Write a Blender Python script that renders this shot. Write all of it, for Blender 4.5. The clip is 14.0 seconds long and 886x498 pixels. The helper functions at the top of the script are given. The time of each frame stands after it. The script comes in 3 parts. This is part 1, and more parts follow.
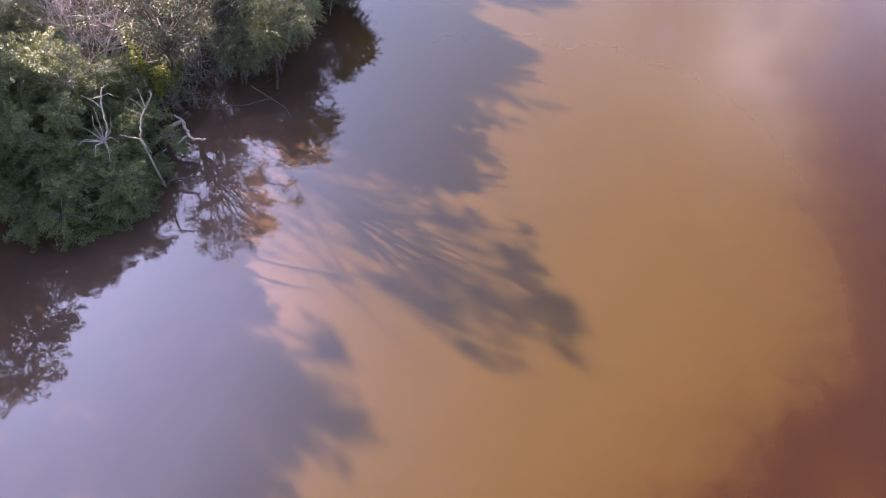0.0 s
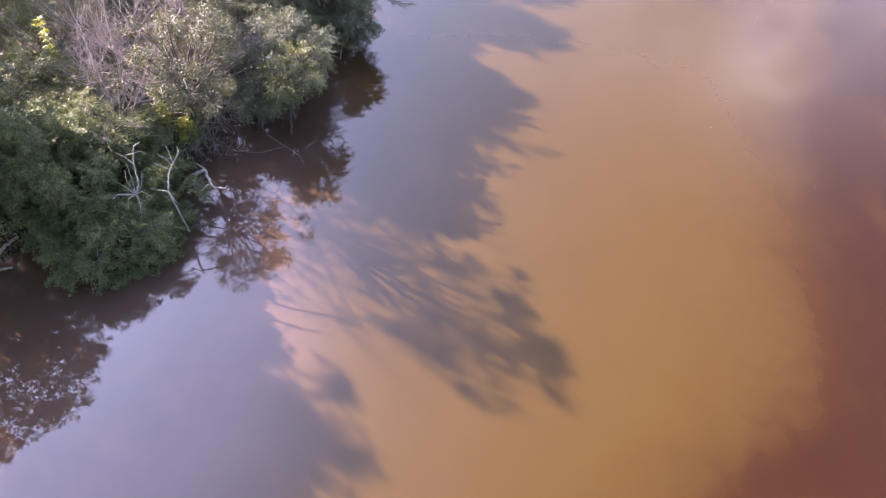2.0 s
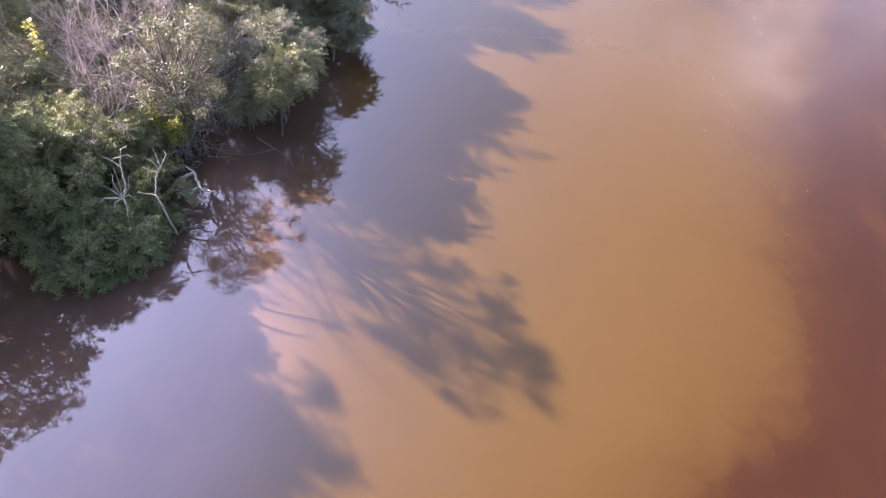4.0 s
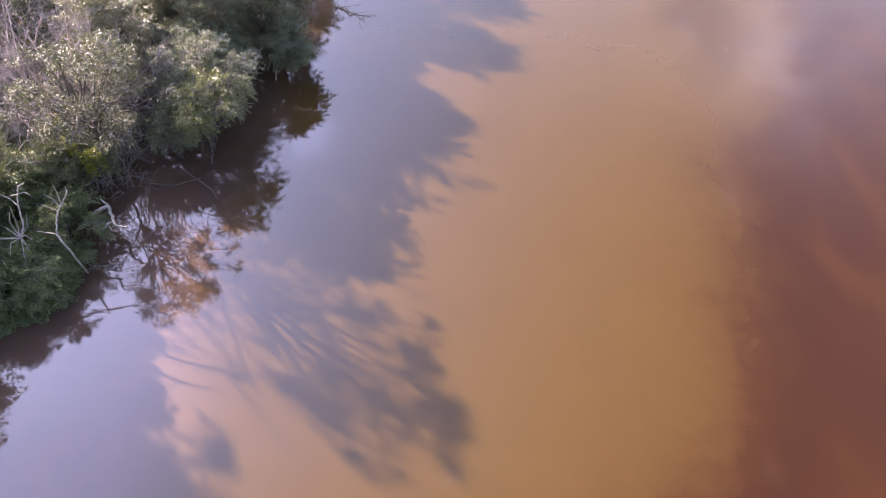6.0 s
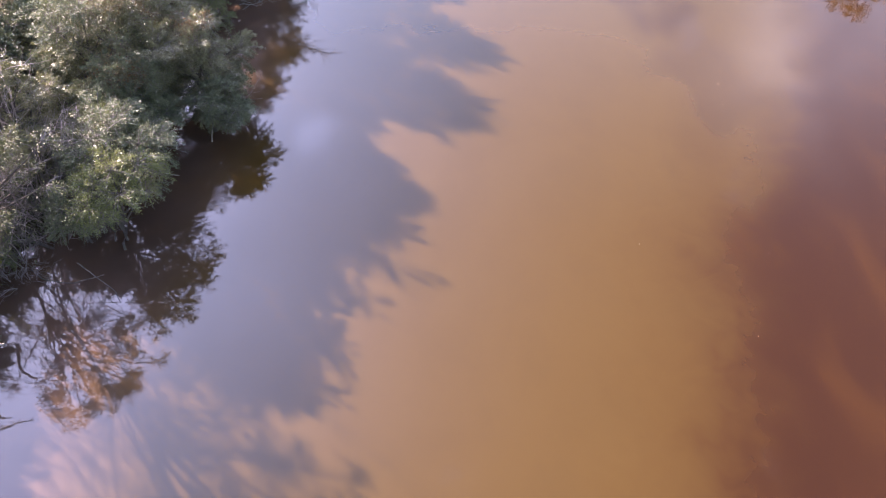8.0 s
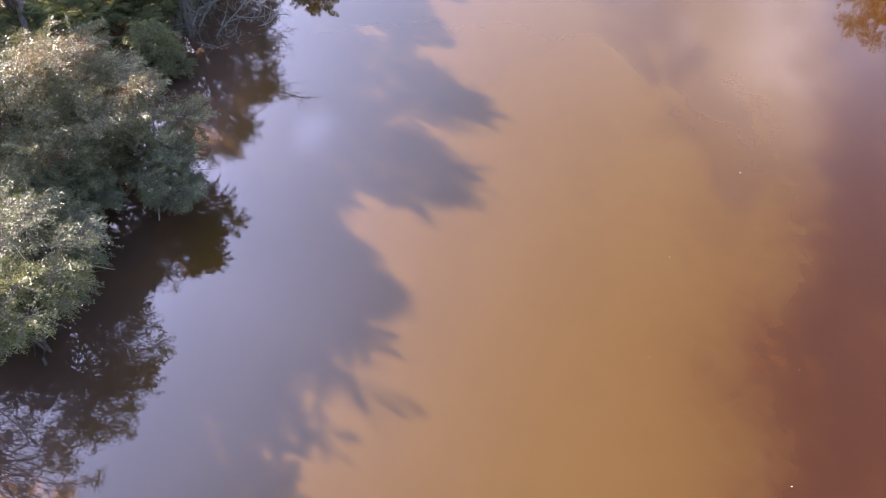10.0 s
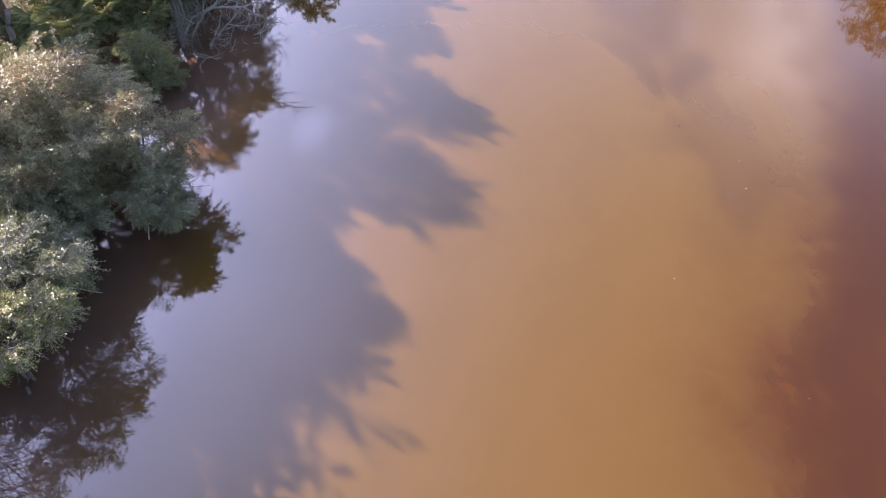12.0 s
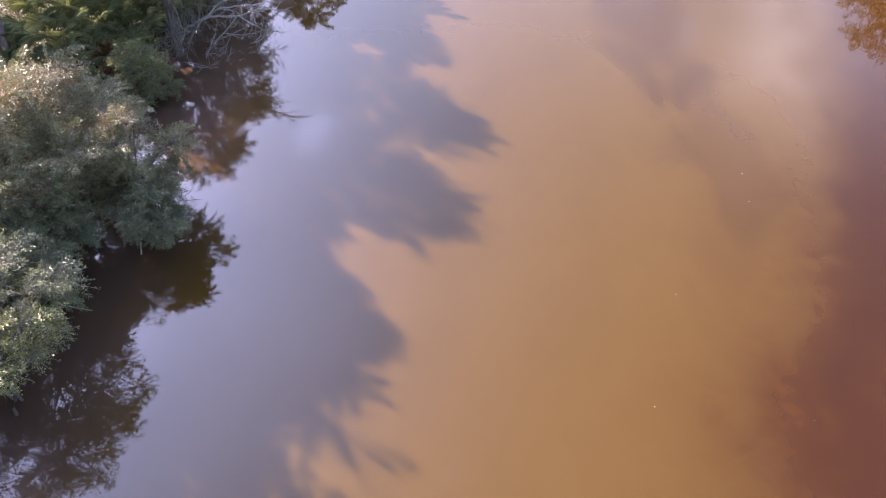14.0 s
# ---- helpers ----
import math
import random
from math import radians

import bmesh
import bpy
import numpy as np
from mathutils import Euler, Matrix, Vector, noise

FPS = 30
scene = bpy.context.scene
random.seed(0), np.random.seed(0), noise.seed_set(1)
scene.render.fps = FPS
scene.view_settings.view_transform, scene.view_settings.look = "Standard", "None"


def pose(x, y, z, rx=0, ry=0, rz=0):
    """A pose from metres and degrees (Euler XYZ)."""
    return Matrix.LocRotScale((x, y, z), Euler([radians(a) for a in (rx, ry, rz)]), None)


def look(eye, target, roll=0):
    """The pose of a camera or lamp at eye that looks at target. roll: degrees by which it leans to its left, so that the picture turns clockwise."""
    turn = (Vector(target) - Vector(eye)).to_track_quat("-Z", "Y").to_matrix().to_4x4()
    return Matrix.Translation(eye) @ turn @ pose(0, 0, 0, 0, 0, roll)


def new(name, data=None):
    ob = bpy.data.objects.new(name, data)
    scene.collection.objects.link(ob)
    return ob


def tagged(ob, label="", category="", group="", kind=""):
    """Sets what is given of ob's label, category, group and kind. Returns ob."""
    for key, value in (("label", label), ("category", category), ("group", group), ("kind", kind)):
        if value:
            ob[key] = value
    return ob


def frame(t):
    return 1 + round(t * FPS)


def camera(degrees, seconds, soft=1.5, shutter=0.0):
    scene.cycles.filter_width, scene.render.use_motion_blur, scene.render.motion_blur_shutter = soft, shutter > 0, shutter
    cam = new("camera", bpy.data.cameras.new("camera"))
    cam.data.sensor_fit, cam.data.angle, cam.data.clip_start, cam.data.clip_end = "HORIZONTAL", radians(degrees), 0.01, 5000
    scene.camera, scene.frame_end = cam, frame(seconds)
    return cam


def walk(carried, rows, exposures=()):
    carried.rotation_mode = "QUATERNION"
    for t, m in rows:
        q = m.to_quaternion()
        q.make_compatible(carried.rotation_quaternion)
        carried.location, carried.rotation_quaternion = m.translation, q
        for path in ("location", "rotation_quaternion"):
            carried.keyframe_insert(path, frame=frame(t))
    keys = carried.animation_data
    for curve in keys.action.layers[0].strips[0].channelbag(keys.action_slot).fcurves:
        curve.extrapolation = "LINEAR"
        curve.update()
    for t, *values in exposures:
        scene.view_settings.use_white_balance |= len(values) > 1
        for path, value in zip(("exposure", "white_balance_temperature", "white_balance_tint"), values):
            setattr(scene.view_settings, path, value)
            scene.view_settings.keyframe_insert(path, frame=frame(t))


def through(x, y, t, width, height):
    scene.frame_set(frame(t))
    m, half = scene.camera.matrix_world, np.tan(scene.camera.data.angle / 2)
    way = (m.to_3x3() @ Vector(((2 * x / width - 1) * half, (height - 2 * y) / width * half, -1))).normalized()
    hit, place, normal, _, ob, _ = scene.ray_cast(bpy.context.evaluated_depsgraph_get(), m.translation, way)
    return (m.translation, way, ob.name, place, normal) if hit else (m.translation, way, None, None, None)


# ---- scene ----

# ---------------------------------------------------------------- camera
cam = camera(72.0, 14.0, soft=1.1)
# seconds, place in metres, heading (to the left of +y), pitch and roll in degrees
PATH = [
    (0.0, 0.000, 0.000, 13.103, 0.00, -47.33, 1.22),
    (0.5, 0.080, 0.030, 13.510, 0.37, -47.33, 1.05),
    (1.0, 0.147, -0.013, 14.201, 0.59, -47.02, 1.05),
    (1.5, 0.160, -0.104, 14.970, 0.76, -46.95, 0.91),
    (2.0, 0.132, -0.074, 15.238, 0.86, -47.18, 0.90),
    (4.5, 1.141, 0.397, 15.357, 1.50, -47.48, 0.62),
    (5.0, 1.911, 0.754, 15.372, 1.58, -47.53, 0.51),
    (5.5, 2.581, 1.310, 15.397, 1.66, -47.64, 0.44),
    (6.0, 3.230, 2.079, 15.418, 2.04, -47.69, 0.27),
    (6.5, 3.720, 3.086, 15.409, 2.16, -47.67, 0.26),
    (7.0, 4.184, 4.291, 15.382, 2.31, -47.71, 0.26),
    (7.5, 4.561, 5.593, 15.384, 2.43, -47.81, 0.30),
    (8.0, 4.850, 6.962, 15.393, 2.38, -47.93, 0.39),
    (8.5, 5.090, 8.423, 15.401, 2.38, -48.03, 0.42),
    (9.0, 5.250, 9.866, 15.405, 2.27, -48.06, 0.55),
    (11.5, 5.310, 12.274, 15.451, 2.16, -48.21, 0.65),
    (12.0, 5.303, 12.486, 15.460, 2.13, -48.24, 0.66),
    (12.5, 5.308, 12.636, 15.455, 2.15, -48.17, 0.64),
    (13.0, 5.310, 12.776, 15.445, 2.14, -48.06, 0.64),
    (13.5, 5.340, 12.915, 15.452, 2.17, -48.00, 0.62),
    (14.0, 5.400, 13.060, 15.480, 2.26, -48.03, 0.58),
]


def aim(x, y, z, yaw, pitch, roll):
    yaw, pitch = radians(yaw), radians(pitch)
    way = Vector((-math.sin(yaw) * math.cos(pitch), math.cos(yaw) * math.cos(pitch), math.sin(pitch)))
    return look((x, y, z), Vector((x, y, z)) + way, roll)


walk(cam, [(row[0], aim(*row[1:])) for row in PATH], exposures=((0.0, 2.54, 6280, 31), (1.0, 2.56, 6280, 31), (2.0, 2.71, 6280, 30), (4.5, 2.78, 6280, 30), (5.5, 2.61, 6280, 30), (7.5, 2.62, 6280, 29), (9.0, 2.70, 6250, 28), (14.0, 2.70, 6250, 28)))

# ---------------------------------------------------------------- light
SUN_TRAVEL = -38.0  # the way the shadows fall, degrees from +x
SUN_HEIGHT = 22.0
world = bpy.data.worlds.new("sky")
scene.world = world
world.use_nodes = True
wn, wl = world.node_tree.nodes, world.node_tree.links
sky = wn.new("ShaderNodeTexSky")
sky.sky_type, sky.sun_disc = "NISHITA", False
sky.sun_elevation = radians(SUN_HEIGHT)
to_sun = Vector((-math.cos(radians(SUN_TRAVEL)), -math.sin(radians(SUN_TRAVEL))))
sky.sun_rotation = math.atan2(to_sun.x, to_sun.y)
sky.air_density, sky.dust_density, sky.ozone_density = 1.0, 2.0, 0.7
# a thin high haze, brightest round the sun, with a few faint shreds of cloud in it
wc = wn.new("ShaderNodeTexCoord")
glow = wn.new("ShaderNodeVectorMath")
glow.operation = "DOT_PRODUCT"
wl.new(wc.outputs["Generated"], glow.inputs[0])
glow.inputs[1].default_value = (to_sun.x * math.cos(radians(SUN_HEIGHT)), to_sun.y * math.cos(radians(SUN_HEIGHT)), math.sin(radians(SUN_HEIGHT)))


def sky_math(op, x, y):
    m = wn.new("ShaderNodeMath")
    m.operation = op
    for sock, val in zip(m.inputs, (x, y)):
        if isinstance(val, float):
            sock.default_value = val
        else:
            wl.new(val, sock)
    return m.outputs[0]


def sky_noise(scale, low, high, to_low, to_high, shift):
    wm = wn.new("ShaderNodeMapping")
    wm.inputs["Scale"].default_value, wm.inputs["Location"].default_value = (1.0, 1.0, 1.5), (shift, 0.7, 0.2)
    wl.new(wc.outputs["Generated"], wm.inputs["Vector"])
    cloud = wn.new("ShaderNodeTexNoise")
    cloud.inputs["Scale"].default_value, cloud.inputs["Detail"].default_value, cloud.inputs["Roughness"].default_value = scale, 4.0, 0.5
    wl.new(wm.outputs[0], cloud.inputs["Vector"])
    r = wn.new("ShaderNodeMapRange")
    r.interpolation_type = "SMOOTHSTEP"
    for sock, val in zip(list(r.inputs)[1:5], (low, high, to_low, to_high)):
        sock.default_value = val
    wl.new(cloud.outputs["Fac"], r.inputs["Value"])
    return r.outputs[0]


forward = sky_math("POWER", sky_math("MAXIMUM", glow.outputs["Value"], 0.0), 5.0)
haze = sky_math("MULTIPLY", sky_math("MULTIPLY_ADD", forward, 11.5), sky_noise(1.3, 0.3, 0.7, 0.8, 1.2, 0.3))
haze.node.inputs[0].links[0].from_node.inputs[2].default_value = 0.15
# thinner towards the horizon
upward = wn.new("ShaderNodeSeparateXYZ")
wl.new(wc.outputs["Generated"], upward.inputs[0])
thicker = sky_math("MULTIPLY_ADD", upward.outputs[2], 1.25)
thicker.node.inputs[2].default_value = 0.28
haze = sky_math("MULTIPLY", haze, thicker)
haze = sky_math("ADD", haze, sky_noise(4.5, 0.62, 0.8, 0.0, 2.5, 1.3))


def sky_lobe(az, el, power):
    """A soft round patch of sky about one direction."""
    az, el = radians(az), radians(el)
    dot = wn.new("ShaderNodeVectorMath")
    dot.operation = "DOT_PRODUCT"
    wl.new(wc.outputs["Generated"], dot.inputs[0])
    dot.inputs[1].default_value = (math.sin(az) * math.cos(el), math.cos(az) * math.cos(el), math.sin(el))
    return sky_math("POWER", sky_math("MAXIMUM", dot.outputs["Value"], 0.0), power)


# pale cloud low over the far bank, thickest in one place, with a gap of bluer sky beside it
veil = sky_math("MULTIPLY", sky_lobe(31.0, 21.0, 60.0), sky_noise(3.5, 0.25, 0.7, 0.25, 1.5, 2.1))
knot = sky_math("MULTIPLY", sky_lobe(30.0, 25.5, 420.0), sky_noise(9.0, 0.3, 0.62, 0.3, 2.8, 2.6))
gap = sky_math("MULTIPLY", sky_lobe(18.5, 22.5, 190.0), sky_noise(6.0, 0.3, 0.55, 0.3, 1.0, 4.4))
open_sky = sky_math("SUBTRACT", 1.0, sky_math("MULTIPLY", gap, 0.95))
# the thick part ends along one clean slanting edge
brink = wn.new("ShaderNodeVectorMath")
brink.operation = "DOT_PRODUCT"
wl.new(wc.outputs["Generated"], brink.inputs[0])
brink.inputs[1].default_value = (-0.783, 0.107, 0.612)
ends = wn.new("ShaderNodeMapRange")
ends.interpolation_type = "SMOOTHSTEP"
for sock, val in zip(list(ends.inputs)[1:5], (-0.012, 0.022, 0.55, 1.0)):
    sock.default_value = val
wl.new(sky_math("ADD", brink.outputs["Value"], sky_noise(11.0, 0.3, 0.7, -0.012, 0.012, 3.3)), ends.inputs["Value"])
thick = sky_math("MULTIPLY", sky_math("ADD", sky_math("MULTIPLY", veil, 2.1), knot), ends.outputs[0])
thick = sky_math("ADD", thick, sky_math("MULTIPLY", sky_lobe(15.0, 17.0, 16.0), 0.7))
cloud_part = sky_math("MULTIPLY", thick, open_sky)
white = wn.new("ShaderNodeVectorMath")
white.operation = "SCALE"
white.inputs[0].default_value = (1.0, 0.92, 0.92)
wl.new(cloud_part, white.inputs["Scale"])
tint = wn.new("ShaderNodeVectorMath")
tint.operation = "SCALE"
tint.inputs[0].default_value = (0.71, 0.82, 1.30)
wl.new(haze, tint.inputs["Scale"])
thin = wn.new("ShaderNodeVectorMath")
thin.operation = "SCALE"
thin.inputs["Scale"].default_value = 0.54
wl.new(sky.outputs[0], thin.inputs[0])
total = wn.new("ShaderNodeVectorMath")
wl.new(thin.outputs[0], total.inputs[0])
wl.new(tint.outputs[0], total.inputs[1])
clouded = wn.new("ShaderNodeVectorMath")
wl.new(total.outputs[0], clouded.inputs[0])
wl.new(white.outputs[0], clouded.inputs[1])
wl.new(clouded.outputs[0], wn["Background"].inputs["Color"])
wn["Background"].inputs["Strength"].default_value = 0.096

lamp = bpy.data.lights.new("sun", "SUN")
lamp.energy, lamp.angle, lamp.color = 5.0, radians(0.65), (1.0, 0.86, 0.68)
sun = new("sun", lamp)
a, e = radians(SUN_TRAVEL), radians(SUN_HEIGHT)
sun.matrix_world = look((-40, 40, 30), (-40 + math.cos(a) * math.cos(e), 40 + math.sin(a) * math.cos(e), 30 - math.sin(e)))


# ---------------------------------------------------------------- materials
def material(name, build):
    m = bpy.data.materials.new(name)
    m.use_nodes = True
    n, l = m.node_tree.nodes, m.node_tree.links
    build(n, l, n["Principled BSDF"], n["Material Output"])
    return m


def ramp(n, l, src, *stops, soft=False):
    r = n.new("ShaderNodeValToRGB")
    r.color_ramp.interpolation = "B_SPLINE" if soft else "LINEAR"
    els = r.color_ramp.elements
    while len(els) < len(stops):
        els.new(0.5)
    for el, (p, c) in zip(els, stops):
        el.position, el.color = p, (*c, 1)
    l.new(src, r.inputs[0])
    return r.outputs[0]


def noise_tex(n, l, scale, detail=4.0, rough=0.55, vector=None):
    t = n.new("ShaderNodeTexNoise")
    t.inputs["Scale"].default_value, t.inputs["Detail"].default_value, t.inputs["Roughness"].default_value = scale, detail, rough
    if vector is not None:
        l.new(vector, t.inputs["Vector"])
    return t.outputs["Fac"]


def mix_rgb(n, l, fac, c1, c2, how="MIX"):
    m = n.new("ShaderNodeMix")
    m.data_type, m.blend_type = "RGBA", how
    for sock, val in ((m.inputs[0], fac), (m.inputs[6], c1), (m.inputs[7], c2)):
        if isinstance(val, bpy.types.NodeSocket):
            l.new(val, sock)
        else:
            sock.default_value = val if isinstance(val, float) else (*val, 1)
    return m.outputs[2]


def math_node(n, l, op, x, y=0.0):
    m = n.new("ShaderNodeMath")
    m.operation = op
    for sock, val in zip(m.inputs, (x, y)):
        if isinstance(val, bpy.types.NodeSocket):
            l.new(val, sock)
        else:
            sock.default_value = val
    return m.outputs[0]


def bump(n, l, p, height, strength, distance):
    b = n.new("ShaderNodeBump")
    b.inputs["Strength"].default_value, b.inputs["Distance"].default_value = strength, distance
    l.new(height, b.inputs["Height"])
    l.new(b.outputs[0], p.inputs["Normal"])


def world_place(n):
    return n.new("ShaderNodeNewGeometry").outputs["Position"]


def leaf_material(name, dark, mid, light, gloss=0.38, through=0.3, glint=0.5):
    def build(n, l, p, out):
        geo = n.new("ShaderNodeNewGeometry")
        patch = noise_tex(n, l, 1.8, 3.0, 0.6, geo.outputs["Position"])
        both = math_node(n, l, "ADD", math_node(n, l, "MULTIPLY", geo.outputs["Random Per Island"], 0.42), math_node(n, l, "MULTIPLY", patch, 0.7))
        col = ramp(n, l, both, (0.34, dark), (0.54, mid), (0.74, light))
        # a few leaves at random are painted pale, as glints of light
        pale = n.new("ShaderNodeMapRange")
        pale.inputs["From Min"].default_value, pale.inputs["From Max"].default_value = 0.975, 0.99
        fold = math_node(n, l, "FRACT", math_node(n, l, "MULTIPLY", geo.outputs["Random Per Island"], 37.0))
        l.new(fold, pale.inputs["Value"])
        col = mix_rgb(n, l, pale.outputs[0], col, mix_rgb(n, l, 0.27, col, (0.70, 0.70, 0.52)))
        l.new(col, p.inputs["Base Color"])
        p.inputs["Roughness"].default_value = gloss
        p.inputs["Specular IOR Level"].default_value = glint
        t = n.new("ShaderNodeBsdfTranslucent")
        l.new(mix_rgb(n, l, 0.3, col, (0.24, 0.22, 0.06)), t.inputs["Color"])
        mx = n.new("ShaderNodeMixShader")
        mx.inputs[0].default_value = through
        l.new(p.outputs[0], mx.inputs[1])
        l.new(t.outputs[0], mx.inputs[2])
        l.new(mx.outputs[0], out.inputs[0])
    return material(name, build)


def bark_material(name, dark, light, scale=9.0):
    def build(n, l, p, out):
        g = world_place(n)
        f = noise_tex(n, l, scale, 6.0, 0.65, g)
        col = ramp(n, l, f, (0.3, dark), (0.7, light))
        stain = noise_tex(n, l, 1.7, 2.0, 0.5, g)
        l.new(mix_rgb(n, l, ramp(n, l, stain, (0.45, (0, 0, 0)), (0.75, (0.5, 0.5, 0.5))), col, (0.10, 0.11, 0.06)), p.inputs["Base Color"])
        p.inputs["Roughness"].default_value = 0.85
        bump(n, l, p, noise_tex(n, l, scale * 4, 4.0, 0.6, g), 0.6, 0.02)
    return material(name, build)


def remap(n, l, value, low, high, to_low=0.0, to_high=1.0):
    r = n.new("ShaderNodeMapRange")
    r.interpolation_type = "SMOOTHSTEP"
    for sock, val in zip(list(r.inputs)[1:5], (low, high, to_low, to_high)):
        sock.default_value = val
    l.new(value, r.inputs["Value"])
    return r.outputs[0]


def build_water(n, l, p, out):
    """Turbid ochre water over a shoal, clear dark tannin water beyond its edge, and bank water painted paler to lift
    the shade under the trees.
    """
    sep = n.new("ShaderNodeSeparateXYZ")
    g = world_place(n)
    l.new(g, sep.inputs[0])
    east, north = sep.outputs[0], sep.outputs[1]
    # the shoal's edge: how far east it lies, as one goes up the river
    edge = n.new("ShaderNodeValToRGB")
    edge.color_ramp.interpolation = "CARDINAL"
    els = edge.color_ramp.elements
    shore = [(0.0, 2.5), (5.3, 6.4), (7.0, 8.4), (8.3, 10.2), (10.2, 11.6), (14.4, 13.0), (18.0, 14.0), (22.4, 14.7), (24.6, 17.0), (28.0, 18.6), (32.0, 20.6), (50.0, 27.0)]
    while len(els) < len(shore):
        els.new(0.5)
    for el, (yy, xx) in zip(els, shore):
        el.position, el.color = yy / 50, (xx / 30, xx / 30, xx / 30, 1)
    l.new(math_node(n, l, "MULTIPLY", north, 1 / 50), edge.inputs[0])
    side = math_node(n, l, "SUBTRACT", east, math_node(n, l, "MULTIPLY", edge.outputs[0], 30.0))
    # slow drifting billows, drawn out along the stream
    drift = n.new("ShaderNodeMapping")
    drift.inputs["Rotation"].default_value = (0, 0, radians(22))
    drift.inputs["Scale"].default_value = (1.0, 0.5, 1.0)
    l.new(g, drift.inputs["Vector"])
    billow = n.new("ShaderNodeTexNoise")
    for key, val in (("Scale", 0.42), ("Detail", 4.0), ("Roughness", 0.48), ("Distortion", 0.9)):
        billow.inputs[key].default_value = val
    l.new(drift.outputs[0], billow.inputs["Vector"])
    curl = n.new("ShaderNodeTexNoise")
    for key, val in (("Scale", 0.8), ("Detail", 2.0), ("Roughness", 0.45), ("Distortion", 1.4)):
        curl.inputs[key].default_value = val
    l.new(g, curl.inputs["Vector"])
    rough_edge = math_node(n, l, "ADD", math_node(n, l, "MULTIPLY", math_node(n, l, "SUBTRACT", billow.outputs["Fac"], 0.5), 2.8), math_node(n, l, "MULTIPLY", math_node(n, l, "SUBTRACT", curl.outputs["Fac"], 0.5), 1.8))
    over = math_node(n, l, "ADD", side, rough_edge)
    depth = math_node(n, l, "MULTIPLY_ADD", over, 1 / 16)
    depth.node.inputs[2].default_value = 0.625
    col = ramp(n, l, depth, (0.0, SHOAL[0]), (0.34, SHOAL[1]), (0.49, SHOAL[2]), (0.575, SHOAL[3]), (0.625, SHOAL[4]), (0.70, SHOAL[5]), (1.0, SHOAL[6]), soft=True)
    # rusty streaks in the dark water
    streak = math_node(n, l, "MULTIPLY", remap(n, l, billow.outputs["Fac"], 0.44, 0.74), remap(n, l, over, 0.8, 3.0))
    col = mix_rgb(n, l, math_node(n, l, "MULTIPLY", streak, 0.35), col, (0.060, 0.0225, 0.0017))
    # a bed of drowned rusty weed where the edge bends
    wx, wy = math_node(n, l, "SUBTRACT", east, 15.0), math_node(n, l, "SUBTRACT", north, 21.8)
    weed = math_node(n, l, "SQRT", math_node(n, l, "ADD", math_node(n, l, "MULTIPLY", wx, wx), math_node(n, l, "MULTIPLY", math_node(n, l, "MULTIPLY", wy, wy), 0.5)))
    weed = math_node(n, l, "MULTIPLY", remap(n, l, weed, 1.9, 0.3), remap(n, l, noise_tex(n, l, 1.8, 1.0, 0.4, g), 0.3, 0.8))
    col = mix_rgb(n, l, math_node(n, l, "MULTIPLY", weed, 0.4), col, (0.058, 0.022, 0.0016))
    # darker drawn-out ovals over the shoal, made ragged by the billow noise
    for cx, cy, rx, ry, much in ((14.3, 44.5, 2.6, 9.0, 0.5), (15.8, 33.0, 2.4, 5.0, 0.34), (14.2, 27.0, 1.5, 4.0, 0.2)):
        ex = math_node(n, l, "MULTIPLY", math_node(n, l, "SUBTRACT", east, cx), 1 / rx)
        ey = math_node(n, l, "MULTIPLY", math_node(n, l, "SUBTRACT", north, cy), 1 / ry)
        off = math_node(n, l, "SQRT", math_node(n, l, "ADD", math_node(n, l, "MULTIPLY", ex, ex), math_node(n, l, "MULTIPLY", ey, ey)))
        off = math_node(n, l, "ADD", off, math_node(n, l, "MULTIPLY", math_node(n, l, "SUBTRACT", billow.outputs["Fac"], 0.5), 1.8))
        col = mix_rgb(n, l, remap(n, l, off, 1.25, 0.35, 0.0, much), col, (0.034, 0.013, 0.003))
    # paler, greyer bank water: its colour brightens the shade and reflections under the trees
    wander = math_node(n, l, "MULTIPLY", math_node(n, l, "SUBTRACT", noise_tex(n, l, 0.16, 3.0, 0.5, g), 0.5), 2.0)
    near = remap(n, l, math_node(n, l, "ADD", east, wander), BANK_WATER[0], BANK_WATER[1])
    bank_mottle = ramp(n, l, noise_tex(n, l, 0.75, 3.0, 0.5, g), (0.45, BANK_WATER[2]), (0.70, BANK_WATER[3]))
    col = mix_rgb(n, l, near, bank_mottle, col)
    silt = math_node(n, l, "ADD", math_node(n, l, "MULTIPLY", noise_tex(n, l, 0.35, 6.0, 0.6, g), 0.5), math_node(n, l, "MULTIPLY", billow.outputs["Fac"], 0.5))
    l.new(mix_rgb(n, l, 1.0, col, ramp(n, l, silt, (0.3, (0.90, 0.89, 0.88)), (0.7, (1.08, 1.08, 1.08)), soft=True), "MULTIPLY"), p.inputs["Base Color"])
    p.inputs["Roughness"].default_value = 0.03
    p.inputs["IOR"].default_value = 1.55
    # a glassy surface: a faint slow swell, and a few rings where something stirred near the bank
    height = math_node(n, l, "MULTIPLY", noise_tex(n, l, 2.2, 2.0, 0.5, g), 1.0)
    for cx, cy, reach in ((-5.3, 21.2, 1.6), (-7.9, 14.4, 1.3), (-6.2, 15.8, 1.2), (-11.2, 11.6, 1.4), (-4.2, 40.5, 1.5)):
        ex, ey = math_node(n, l, "SUBTRACT", east, cx), math_node(n, l, "SUBTRACT", north, cy)
